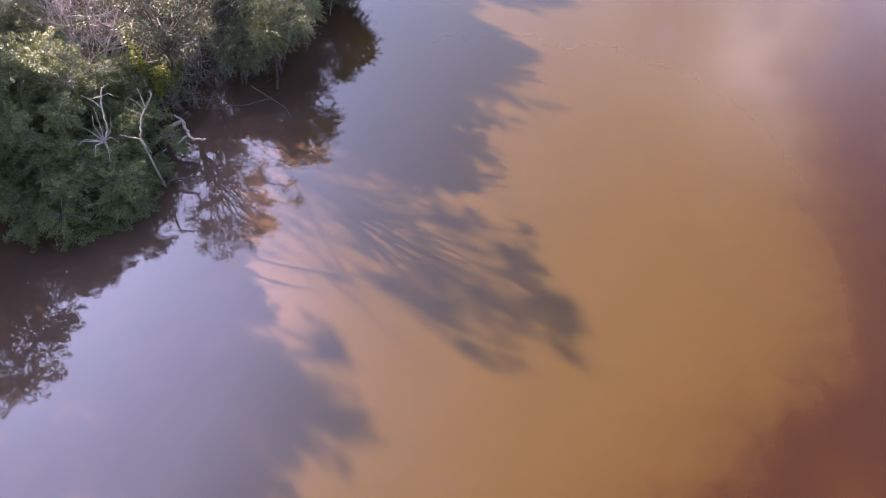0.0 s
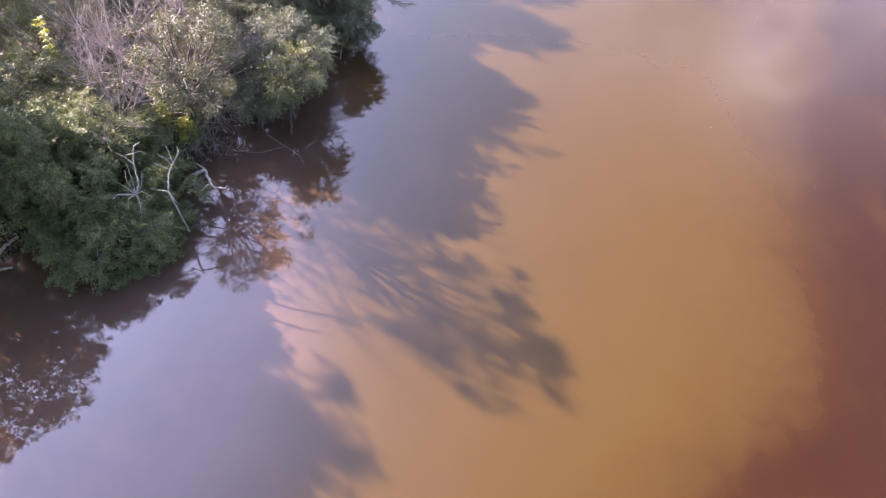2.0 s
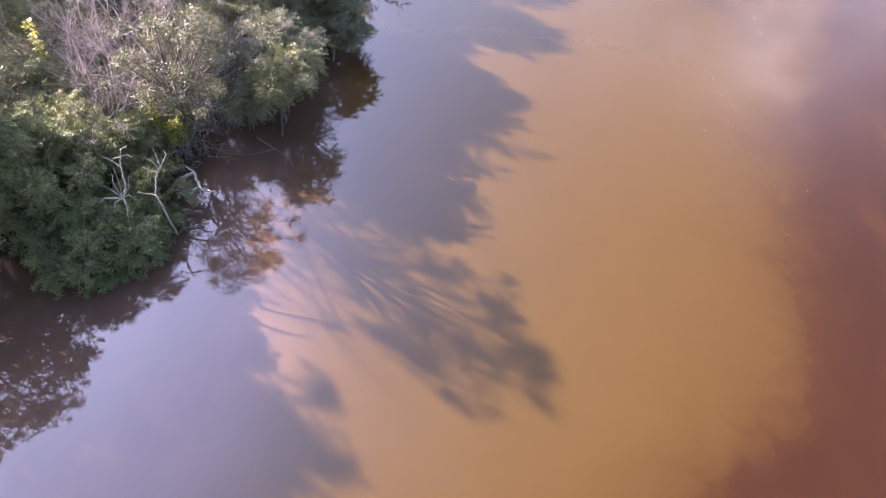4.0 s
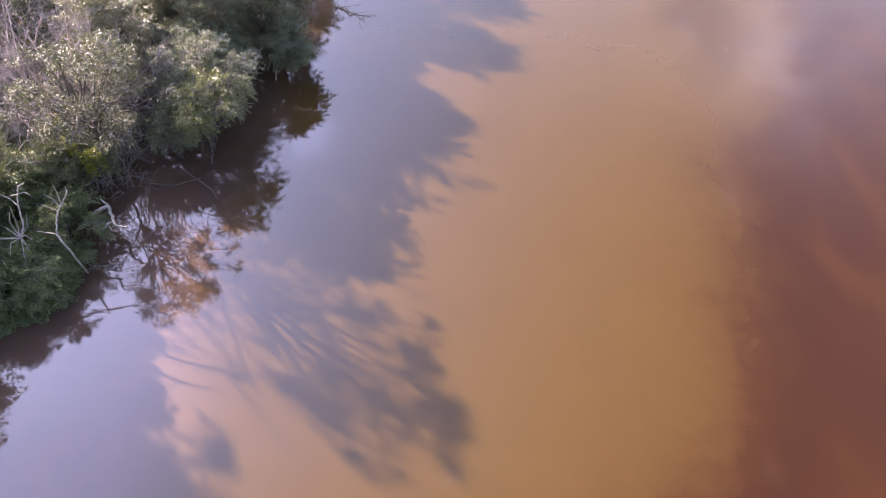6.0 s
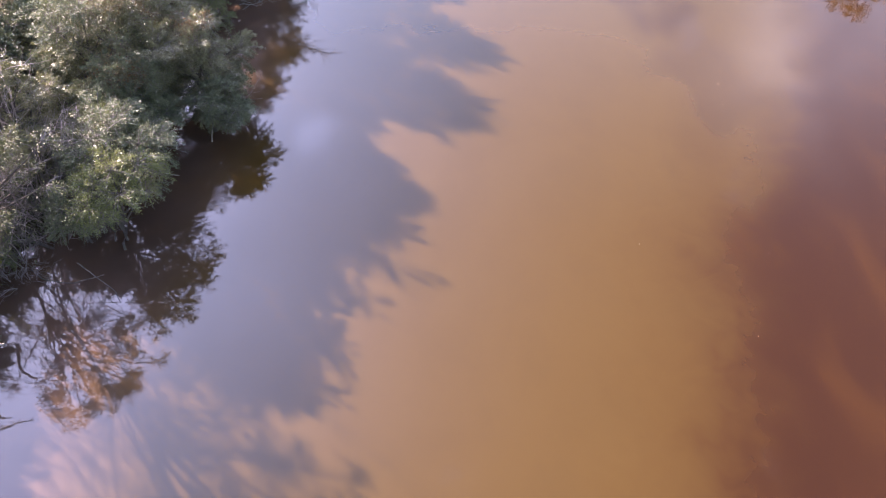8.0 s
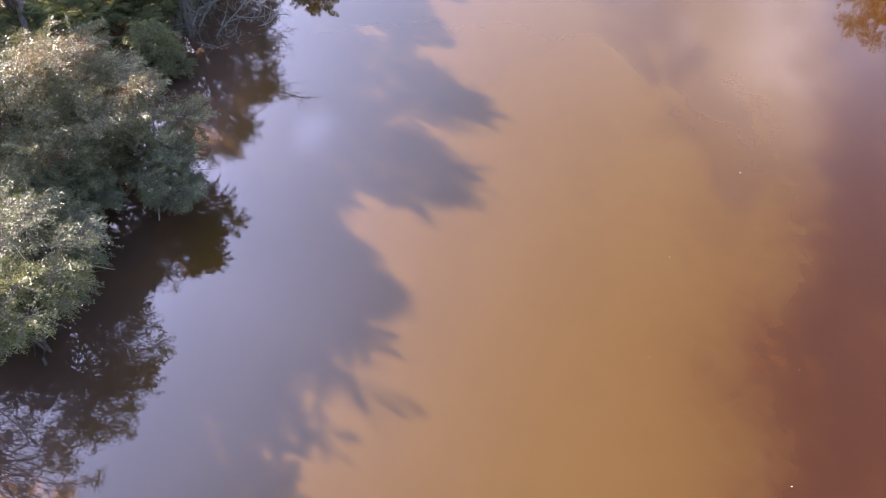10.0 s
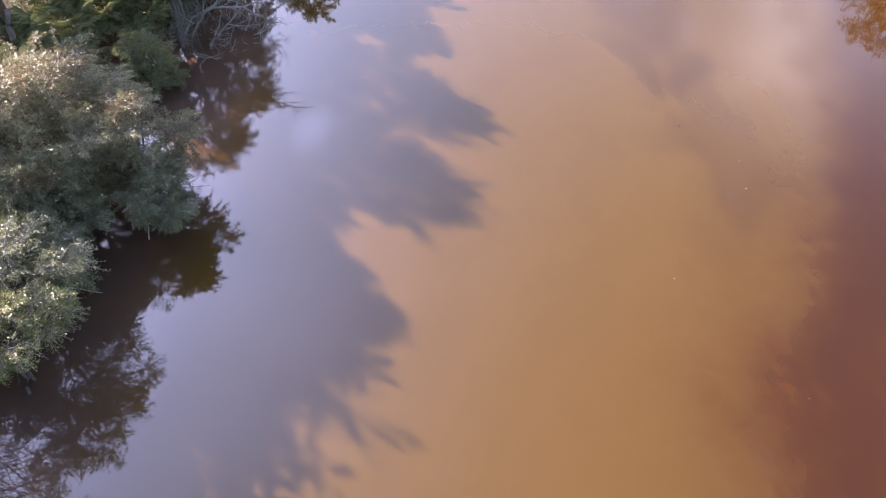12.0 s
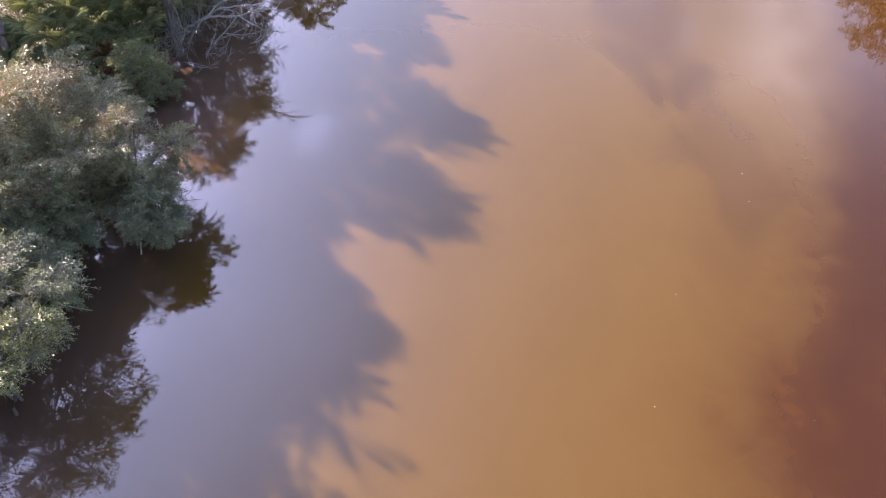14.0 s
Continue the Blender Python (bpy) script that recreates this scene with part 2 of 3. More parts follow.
        off = math_node(n, l, "SQRT", math_node(n, l, "ADD", math_node(n, l, "MULTIPLY", ex, ex), math_node(n, l, "MULTIPLY", ey, ey)))
        ring = math_node(n, l, "MULTIPLY", math_node(n, l, "SINE", math_node(n, l, "MULTIPLY", math_node(n, l, "ADD", off, math_node(n, l, "MULTIPLY", billow.outputs["Fac"], 1.5)), 34.0)), remap(n, l, off, reach, reach * 0.4, 0.0, 0.09))
        height = math_node(n, l, "ADD", height, ring)
    bump(n, l, p, height, 1.0, 0.0022)


def build_mud(n, l, p, out):
    g = world_place(n)
    f = noise_tex(n, l, 3.0, 8.0, 0.65, g)
    big = noise_tex(n, l, 0.4, 3.0, 0.5, g)
    col = ramp(n, l, f, (0.3, (0.03, 0.021, 0.015)), (0.55, (0.06, 0.043, 0.028)), (0.75, (0.11, 0.08, 0.05)))
    l.new(mix_rgb(n, l, ramp(n, l, big, (0.4, (0, 0, 0)), (0.7, (0.6, 0.6, 0.6))), col, (0.035, 0.04, 0.015)), p.inputs["Base Color"])
    p.inputs["Roughness"].default_value = 0.95
    p.inputs["Specular IOR Level"].default_value = 0.1
    bump(n, l, p, f, 0.8, 0.08)


# from the shoal across its edge into the deep
SHOAL = ((0.073, 0.0422, 0.0100), (0.072, 0.0402, 0.0080), (0.063, 0.0325, 0.0056), (0.050, 0.0230, 0.0036), (0.038, 0.0140, 0.0016), (0.027, 0.0083, 0.0009), (0.036, 0.0122, 0.0011))
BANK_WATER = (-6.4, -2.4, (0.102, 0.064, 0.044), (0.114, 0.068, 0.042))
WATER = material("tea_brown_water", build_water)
MUD = material("bank_mud_and_litter", build_mud)
LEAF_GREEN = leaf_material("deep_green_leaf", (0.105, 0.136, 0.058), (0.155, 0.196, 0.074), (0.26, 0.28, 0.11), 0.52, 0.2, 0.32)
LEAF_OLIVE = leaf_material("olive_leaf", (0.110, 0.116, 0.052), (0.170, 0.174, 0.078), (0.29, 0.275, 0.130), 0.42, 0.12, 0.45)
LEAF_OAK = leaf_material("yellow_green_oak_leaf", (0.105, 0.122, 0.036), (0.19, 0.212, 0.062), (0.32, 0.33, 0.11), 0.44, 0.16, 0.45)
LEAF_TEAL = leaf_material("grey_green_leaf", (0.100, 0.122, 0.070), (0.152, 0.176, 0.092), (0.24, 0.255, 0.125), 0.5, 0.1, 0.34)
LEAF_OPEN = leaf_material("dull_olive_leaf", (0.078, 0.090, 0.044), (0.120, 0.134, 0.062), (0.20, 0.20, 0.092), 0.55, 0.12, 0.24)
LEAF_YELLOW = leaf_material("young_yellow_green_leaf", (0.2, 0.22, 0.02), (0.36, 0.38, 0.05), (0.5, 0.5, 0.09), 0.45, 0.45)
LEAF_RUST = leaf_material("dry_rust_leaf", (0.07, 0.025, 0.012), (0.16, 0.06, 0.025), (0.28, 0.13, 0.05), 0.6, 0.3)
LEAF_GOLD = leaf_material("golden_leaf", (0.08, 0.06, 0.012), (0.2, 0.14, 0.03), (0.34, 0.24, 0.06), 0.5, 0.35)
LEAF_PALM = leaf_material("palm_frond", (0.15, 0.178, 0.082), (0.25, 0.285, 0.135), (0.40, 0.42, 0.22), 0.4, 0.25, 0.6)
SUNLIT_TWIG = bark_material("pinkish_sunlit_twig", (0.34, 0.27, 0.26), (0.62, 0.53, 0.51))
BARK = bark_material("grey_brown_bark", (0.05, 0.04, 0.035), (0.17, 0.14, 0.125))
TWIG = bark_material("pale_grey_twig", (0.14, 0.115, 0.105), (0.34, 0.285, 0.27))
DEADWOOD = bark_material("bleached_dead_wood", (0.26, 0.23, 0.19), (0.55, 0.5, 0.43))
LICHEN = bark_material("lichen_grey_branch", (0.22, 0.21, 0.19), (0.52, 0.49, 0.45))
PALE_LEAF = bark_material("pale_dry_leaf", (0.55, 0.5, 0.42), (0.8, 0.76, 0.68))
MOSS = bark_material("grey_hanging_moss", (0.10, 0.10, 0.09), (0.24, 0.23, 0.21))


# ---------------------------------------------------------------- mesh helpers
def mesh_of(name, verts, faces, mat, smooth=False):
    """A mesh from arrays of corners and of faces with one number of corners each."""
    me = bpy.data.meshes.new(name)
    faces = np.asarray(faces, np.int32)
    k = faces.shape[1]
    me.vertices.add(len(verts))
    me.vertices.foreach_set("co", np.asarray(verts, np.float32).ravel())
    me.loops.add(faces.size)
    me.loops.foreach_set("vertex_index", faces.ravel())
    me.polygons.add(len(faces))
    me.polygons.foreach_set("loop_start", np.arange(0, faces.size, k, dtype=np.int32))
    me.polygons.foreach_set("use_smooth", np.full(len(faces), smooth))
    me.update(calc_edges=True)
    me.materials.append(mat)
    return me


def part(name, data, parent, label=""):
    ob = new(name, data)
    ob.parent = parent
    return tagged(ob, label) if label else ob


def unit(v):
    return v / (np.linalg.norm(v, axis=-1, keepdims=True) + 1e-9)


def tube(line, radii, sides=6):
    """Corners and four-cornered faces of a round tapered tube along a line."""
    line = np.asarray(line, float)
    way = unit(np.gradient(line, axis=0))
    ref = np.where(np.abs(way[:, 2:3]) > 0.9, [[1.0, 0, 0]], [[0, 0, 1.0]])
    u = unit(np.cross(way, ref))
    v = np.cross(way, u)
    ang = np.linspace(0, 2 * np.pi, sides, endpoint=False)
    rings = line[:, None] + np.asarray(radii)[:, None, None] * (np.cos(ang)[None, :, None] * u[:, None] + np.sin(ang)[None, :, None] * v[:, None])
    i = np.arange(len(line) - 1)[:, None] * sides
    j = np.arange(sides)[None]
    k = (j + 1) % sides
    faces = np.stack([i + j, i + k, i + k + sides, i + j + sides], -1).reshape(-1, 4)
    return rings.reshape(-1, 3), faces


def tubes(lines, sides=4):
    vs, fs, n = [], [], 0
    for line, radii in lines:
        v, f = tube(line, radii, sides)
        vs.append(v), fs.append(f + n)
        n += len(v)
    return np.concatenate(vs), np.concatenate(fs)


def bent(rng, start, end, steps, wobble):
    """A line from start to end that wanders by wobble metres."""
    s = np.linspace(0, 1, steps)[:, None]
    line = np.asarray(start) * (1 - s) + np.asarray(end) * s
    walk_off = np.cumsum(rng.normal(0, wobble, (steps, 3)), axis=0) * np.sin(np.pi * s * 0.9)
    return line + walk_off


def leaves(rng, centres, ways, length, width):
    """Small pointed leaves of one face each."""
    n = len(centres)
    size = rng.uniform(0.6, 1.3, (n, 1))
    up = rng.normal(0, 0.6, (n, 3)) + [0, 0, 0.8]
    across = unit(np.cross(ways, up))
    half, side = ways * length * size / 2, across * width * size / 2
    lean = rng.uniform(-0.5, 0.5, (n, 1))
    verts = np.stack([centres - half * (0.2 - lean) + side, centres - half * (0.2 + lean) - side, centres + half], 1).reshape(-1, 3)
    return verts, np.arange(3 * n).reshape(-1, 3)


def branching(rng, start, way, length, radius, levels, kids, spread, lift=0.1, wobble=0.12):
    """Lines of a bare branch and all that grows from it."""
    steps = 5
    way = unit(way + rng.normal(0, wobble, 3))
    bend = rng.normal(0, 0.35, 3) * length * 0.35
    s = np.linspace(0, 1, steps)[:, None]
    line = start + way * length * s + bend * s**2 + np.array([0, 0, lift]) * length * s**2
    line[1:] += np.cumsum(rng.normal(0, 0.035 * length, (steps - 1, 3)), axis=0)
    made = [(line, np.linspace(radius, radius * 0.45, steps))]
    if levels > 0:
        for _ in range(kids):
            f = rng.uniform(0.25, 1.0)
            at = np.array([np.interp(f, s[:, 0], line[:, k]) for k in range(3)])
            aside = unit(way + rng.normal(0, spread, 3))
            made += branching(rng, at, aside, length * rng.uniform(0.45, 0.7), radius * 0.5, levels - 1, kids, spread, lift, wobble)
    return made


def empty_at(name, x, y, z, turn=0.0):
    ob = new(name)
    ob.empty_display_size = 0.3
    ob.matrix_basis = pose(x, y, z, 0, 0, turn)
    return ob


# ---------------------------------------------------------------- the land and the river
def left_shore(y):
    return np.interp(y, [-400, -20, 4, 11, 13, 15, 19, 22, 25, 30, 37, 43, 60, 400], [-60, -22, -18, -16.2, -14.8, -11.6, -10.3, -9.0, -7.6, -8.2, -10.2, -7.4, -9, -60])


def right_shore(y):
    return np.interp(y, [-400, 0, 40, 60, 400], [60, 26, 33, 35, 90])


def land(x, y):
    """The height of the ground: the river's bed, the low banks and the flat woods behind them."""
    inside = np.minimum(x - left_shore(y), right_shore(y) - x)
    bed = -np.clip(inside * 0.25, 0, 1.8)
    bank = 0.55 * (1 - np.exp(np.clip(inside, -50, 0) / 2.0)) + 0.12 * np.sin(x * 1.7 + y * 0.6) * np.sin(y * 1.3) * np.clip(-inside, 0, 1)
    return np.where(inside > 0, bed, bank - 0.02)


def sheet(name, xs, ys, height, mat, smooth=True):
    gx, gy = np.meshgrid(xs, ys)
    verts = np.stack([gx, gy, height(gx, gy)], -1).reshape(-1, 3)
    w = len(xs)
    i = (np.arange(len(ys) - 1)[:, None] * w + np.arange(w - 1)[None]).reshape(-1, 1)
    return new(name, mesh_of(name, verts, i + [0, 1, w + 1, w], mat, smooth))


far = [60, 90, 140, 220, 400, 800, 2000]
land_xs = np.array([-f for f in far[::-1]] + list(np.arange(-40, 50, 0.5)) + far, float)
land_ys = np.array([-f for f in far[::-1]] + list(np.arange(-20, 75, 0.5)) + [80] + far[1:], float)
ground = sheet("ground", land_xs, land_ys, land, MUD)
tagged(ground, "dark muddy river bank under leaf litter", "ground", kind="structure")
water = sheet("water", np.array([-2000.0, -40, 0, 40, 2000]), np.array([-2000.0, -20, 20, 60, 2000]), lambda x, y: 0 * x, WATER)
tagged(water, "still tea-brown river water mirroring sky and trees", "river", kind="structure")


# ---------------------------------------------------------------- trees
def leafy_tree(x, y, height, radius, seed, mat, label, name="tree", count=16000, leaf=(0.068, 0.031), clumps=16, base=0.3, lean=(0.0, 0.0), stems=2, tuft=0.17, fill=26, extra=None, flat=1.0, limb=1.0, sprays=5, girth=1.0, plump=0.0, clump=(0.2, 0.46), gauge=1.0):
    """A broadleaf tree: stems, limbs, twigs and a crown of flat leafy sprays gathered in clumps."""
    rng = np.random.default_rng(seed)
    z0 = float(land(np.array(x), np.array(y)))
    top = tagged(empty_at(name, x, y, z0), label, "tree")
    height = height - z0
    centre = np.array([lean[0], lean[1], height * (base + (1 - base) * 0.5)])
    tall = height * (1 - base) * 0.5
    stem_lines = []
    for k in range(stems):
        a = rng.uniform(0, 2 * np.pi)
        foot = np.array([np.cos(a), np.sin(a), 0]) * 0.22 * (stems > 1) + [0, 0, -0.4]
        end = centre + rng.normal(0, 0.25, 3) * [radius * 0.6, radius * 0.6, tall * 0.4]
        line = bent(rng, foot, end, 9, 0.05 * height / 4)
        thick = girth * 0.035 * height / (1 + 0.25 * (stems - 1))
        stem_lines.append(line)
        part("trunk", mesh_of("trunk", *tube(line, np.linspace(thick, thick * 0.35, 9), 8), BARK, True), top)
    twig_lines, points, ways = [], [], []
    for k in range(clumps):
        a = 2.4 * k + rng.uniform(-0.5, 0.5)
        h = 1 - 1.75 * (k + 0.5) / clumps
        ring = math.sqrt(max(0.0, 1 - h * h))
        size = radius * rng.uniform(*clump)
        reach = rng.uniform(0.5, 1.12)
        c = centre + np.array([math.cos(a) * ring * (radius - size * 0.5) * reach, math.sin(a) * ring * (radius - size * 0.5) * reach, h * (tall - size * 0.45 * flat)])
        stem = stem_lines[k % stems]
        at = stem[rng.integers(4, 8)]
        line = bent(rng, at, c, 6, 0.05)
        part("limb", mesh_of("limb", *tube(line, np.linspace(0.045, 0.014, 6) * (height / 5) ** 0.5 * limb, 5), BARK, True), top)
        each = max(5, int(count / clumps / fill * (2 * size / (radius * (clump[0] + clump[1]))) ** 2))
        away = unit(c - centre + [0, 0, 0.2 * tall])
        for _ in range(fill + sprays):
            # a flat spray: a drooping twig with leaves to both sides of it
            d = unit((rng.normal(0, 1, 3) + away * 0.55) * [1, 1, 0.75 * flat])
            long = size * rng.uniform(0.55, 1.25) + 0.12
            root = c + d * size * rng.uniform(0.0, 0.45)
            mid, end = root + d * long * 0.55, root + d * long + [0, 0, -0.22 * long]
            twig_lines.append((np.stack([root, mid, end]), np.array([0.01, 0.007, 0.004]) * gauge))
            across = unit(np.cross(d, unit(rng.normal(0, 0.45, 3) + [0, 0, 1.0])))
            m = max(4, int(each * rng.uniform(0.35, 1.65)))
            f = rng.beta(1.7, 1.1, (m, 1))
            off = rng.normal(0, 0.5, (m, 1)) * (1.15 - f)
            line = np.where(f < 0.55, root + (mid - root) * f / 0.55, mid + (end - mid) * (f - 0.55) / 0.45)
            points.append(line + across * off * (0.42 * long + tuft * 0.35) + rng.normal(0, tuft * (0.22 + plump), (m, 3)))
            ways.append(unit(d + across * np.sign(off) * 0.9 + rng.normal(0, 0.4, (m, 3)) + [0, 0, -0.12]))
    tagged(part("twigwork", mesh_of("twigwork", *tubes(twig_lines, 3), TWIG), top), kind="stuff")
    points, ways = np.concatenate(points), np.concatenate(ways)
    points[:, 2] = np.maximum(points[:, 2], 0.08 - z0)
    part("crown", mesh_of("crown", *leaves(rng, points, ways, *leaf), mat), top)
    if extra:
        pick = rng.random(len(points)) < 0.004
        seeds = points[pick][:extra[1]]
        p = np.concatenate([s + rng.normal(0, 0.22, (90, 3)) for s in seeds])
        part("dry_leaves", mesh_of("dry_leaves", *leaves(rng, p, unit(rng.normal(0, 1, p.shape)), *leaf), extra[0]), top, "rust-brown dry leaves")
    return top


def bare_shrub(x, y, height, seed, label, name="bare_shrub", mat=None, stems=7, levels=3, kids=4, spread=0.55, radius=0.03, lean=(0, 0), z=None, lift=0.1, wobble=0.2):
    """A leafless shrub: several branching stems, each a part."""
    rng = np.random.default_rng(seed)
    z0 = float(land(np.array(x), np.array(y))) if z is None else z
    top = tagged(empty_at(name, x, y, z0), label, "shrub")
    for k in range(stems):
        a = 2 * np.pi * k / stems + rng.uniform(-0.4, 0.4)
        way = np.array([math.cos(a) * 0.55 + lean[0], math.sin(a) * 0.55 + lean[1], 1.0])
        lines = branching(rng, np.array([0.1 * math.cos(a), 0.1 * math.sin(a), -0.3]), unit(way), (height + 0.3) * rng.uniform(0.5, 0.7), radius, levels, kids, spread, lift, wobble)
        part("stem", mesh_of("stem", *tubes(lines, 4), mat or TWIG), top)
    return top


# low dense waterside growth
leafy_tree(-11.3, 13.8, 1.9, 1.9, 11, LEAF_GREEN, "dense dark green shrub hanging over the water", "waterside_shrub", 86600, clumps=24, base=0.0, lean=(0.5, -0.1), stems=4, flat=0.8, leaf=(0.086, 0.035), tuft=0.15)
leafy_tree(-12.7, 14.5, 4.1, 1.8, 12, LEAF_GREEN, "dense dark green shrub at the water's edge", "waterside_shrub", 75100, clumps=22, base=0.0, stems=4, leaf=(0.086, 0.035), tuft=0.15)
leafy_tree(-13.1, 16.2, 3.5, 2.1, 13, LEAF_GREEN, "leafy green shrub with yellowish upper leaves", "waterside_shrub", 75100, clumps=22, base=0.05, stems=3, leaf=(0.086, 0.035), tuft=0.15)
leafy_tree(-10.1, 15.7, 1.8, 1.4, 14, LEAF_GREEN, "low green shrub below bleached dead branches", "waterside_shrub", 40400, clumps=16, base=0.0, stems=3, leaf=(0.086, 0.035), tuft=0.15)
leafy_tree(-11.7, 17.8, 2.2, 1.4, 16, LEAF_GREEN, "low green shrub beside a yellow-green sapling", "waterside_shrub", 34700, clumps=14, base=0.0, stems=3, leaf=(0.086, 0.035), tuft=0.15)
leafy_tree(-14.9, 15.2, 6.1, 2.2, 15, LEAF_GREEN, "tall green shrub on the bank", "waterside_shrub", 57800, base=0.1, stems=3, leaf=(0.086, 0.035), tuft=0.15)
leafy_tree(-14.8, 18.6, 2.5, 2.0, 17, LEAF_TEAL, "grey-green shrub on the bank", "waterside_shrub", 46200, base=0.05, stems=3, leaf=(0.086, 0.035), tuft=0.15)
leafy_tree(-9.8, 13.9, 1.0, 1.0, 18, LEAF_GREEN, "low green shrub at the foot of bleached snags", "waterside_shrub", 20700, clumps=14, base=0.0, stems=3, leaf=(0.086, 0.035), tuft=0.15)
leafy_tree(-10.4, 19.5, 1.5, 0.9, 20, LEAF_GREEN, "low dark green shrub among grey twigs", "waterside_shrub", 13800, clumps=14, base=0.0, stems=3, leaf=(0.086, 0.035), tuft=0.15)
# grey-green and olive trees along the bank
leafy_tree(-6.8, 20.5, 3.5, 1.45, 21, LEAF_OAK, "small olive-green oak leaning over the water", "oak_tree", 17000, clumps=18, base=0.52, lean=(0.8, 0.1), tuft=0.125, leaf=(0.079, 0.035), girth=0.5, clump=(0.16, 0.42))
leafy_tree(-10.5, 20.0, 5.9, 2.4, 22, LEAF_OPEN, "open-crowned oak with crooked grey twigs and sparse clustered leaves", "oak_tree", 21000, base=0.5, fill=9, tuft=0.12, sprays=0, clumps=36, lean=(1.9, -1.65), limb=0.8, stems=1, girth=0.35, plump=0.5, clump=(0.10, 0.19), leaf=(0.086, 0.04), flat=0.65, gauge=1.9)
leafy_tree(-10.3, 23.2, 5.2, 1.8, 23, LEAF_OLIVE, "olive oak with pale glossy upper leaves", "oak_tree", 60000, base=0.15, clumps=20, tuft=0.125, leaf=(0.079, 0.035))
leafy_tree(-7.3, 22.4, 3.9, 1.8, 24, LEAF_TEAL, "grey-green tree at the water's edge", "bank_tree", 20000, base=0.3, lean=(0.5, 0), clumps=22, tuft=0.125, leaf=(0.079, 0.035), clump=(0.14, 0.38))
leafy_tree(-8.2, 25.2, 3.8, 1.6, 25, LEAF_TEAL, "grey-green tree with some rust-brown leaves", "bank_tree", 68300, base=0.1, lean=(0.6, 0), extra=(LEAF_RUST, 14), clumps=20, tuft=0.125, leaf=(0.079, 0.035))
leafy_tree(-8.5, 28.5, 5.2, 2.6, 26, LEAF_OLIVE, "broad olive oak with pale sunlit top", "oak_tree", 93200, base=0.1, extra=(LEAF_RUST, 24), clumps=26, tuft=0.125, leaf=(0.079, 0.035))
leafy_tree(-6.4, 28.2, 4.2, 1.9, 27, LEAF_OLIVE, "grey-olive tree reaching over the water", "bank_tree", 68300, base=0.1, lean=(0.6, 0), extra=(LEAF_RUST, 9), clumps=20, tuft=0.125, leaf=(0.079, 0.035))
leafy_tree(-7.6, 24.0, 3.0, 1.2, 28, LEAF_GREEN, "dark green young tree on the bank", "bank_tree", 43500, base=0.0, tuft=0.125, leaf=(0.079, 0.035))
leafy_tree(-6.0, 27.0, 2.6, 1.05, 30, LEAF_TEAL, "small grey-green tree leaning far over the water", "bank_tree", 18400, base=0.3, lean=(1.5, -0.5), clumps=12, stems=1, tuft=0.125, leaf=(0.079, 0.035))
leafy_tree(-9.2, 27.0, 5.5, 1.9, 29, LEAF_TEAL, "grey-green young tree on the bank", "bank_tree", 49700, base=0.05, tuft=0.125, leaf=(0.079, 0.035))
leafy_tree(-7.8, 20.6, 2.4, 0.9, 131, LEAF_TEAL, "low grey-green shrub beside a small oak", "waterside_shrub", 9700, clumps=12, base=0.35, tuft=0.125, leaf=(0.079, 0.035), girth=0.6)
# taller wood behind; its unseen trees are set to throw shade on the river
leafy_tree(-15.8, 11.4, 7.0, 3.0, 31, LEAF_GREEN, "tall dark green tree in the wood behind", "woodland_tree", 27200, base=0.12, tuft=0.22, clumps=20, leaf=(0.169, 0.078))
leafy_tree(-17.0, 17.8, 7.5, 1.9, 32, LEAF_OLIVE, "tall olive tree in the wood behind", "woodland_tree", 17600, base=0.3, tuft=0.2, leaf=(0.169, 0.078))
leafy_tree(-13.5, 25.8, 5.4, 1.7, 33, LEAF_TEAL, "tall grey-green tree in the wood behind", "woodland_tree", 20800, base=0.3, tuft=0.2, leaf=(0.169, 0.078))
leafy_tree(-13.5, 30.3, 3.4, 1.8, 34, LEAF_TEAL, "low grey-green tree in the wood behind", "woodland_tree", 20000, base=0.1, tuft=0.22, leaf=(0.14, 0.06))
leafy_tree(-15.3, 37.0, 9.3, 1.7, 35, LEAF_TEAL, "tall grey-green tree in the wood behind", "woodland_tree", 19200, base=0.45, tuft=0.22, leaf=(0.169, 0.078))
leafy_tree(-8.1, 38.6, 6.8, 2.1, 39, LEAF_TEAL, "tall grey-green tree over palmettos", "woodland_tree", 70000, base=0.45, girth=0.6, tuft=0.2, leaf=(0.09, 0.042), clumps=28, fill=32, plump=0.12, clump=(0.18, 0.55))
leafy_tree(-8.0, 43.6, 7.0, 2.0, 36, LEAF_OLIVE, "olive tree near the water", "woodland_tree", 50000, base=0.2, tuft=0.2, leaf=(0.11, 0.05), clumps=26, fill=30, plump=0.12, clump=(0.18, 0.55))
leafy_tree(-4.8, 50.0, 3.9, 2.2, 37, LEAF_TEAL, "grey-green tree at the water's edge", "woodland_tree", 34500, base=0.1, tuft=0.2, leaf=(0.130, 0.058))
leafy_tree(-14.5, 43.5, 8.0, 2.4, 43, LEAF_GREEN, "tall green tree in the wood behind", "woodland_tree", 22400, base=0.5, tuft=0.22, leaf=(0.169, 0.078))
leafy_tree(-19.6, 16.0, 8.4, 3.2, 38, LEAF_GREEN, "tall green tree in the wood behind", "woodland_tree", 32000, base=0.05, tuft=0.22, leaf=(0.169, 0.078))
leafy_tree(-19.5, 24.0, 5.8, 2.6, 44, LEAF_OLIVE, "tall olive tree in the wood behind", "woodland_tree", 19200, base=0.3, tuft=0.22, leaf=(0.169, 0.078))
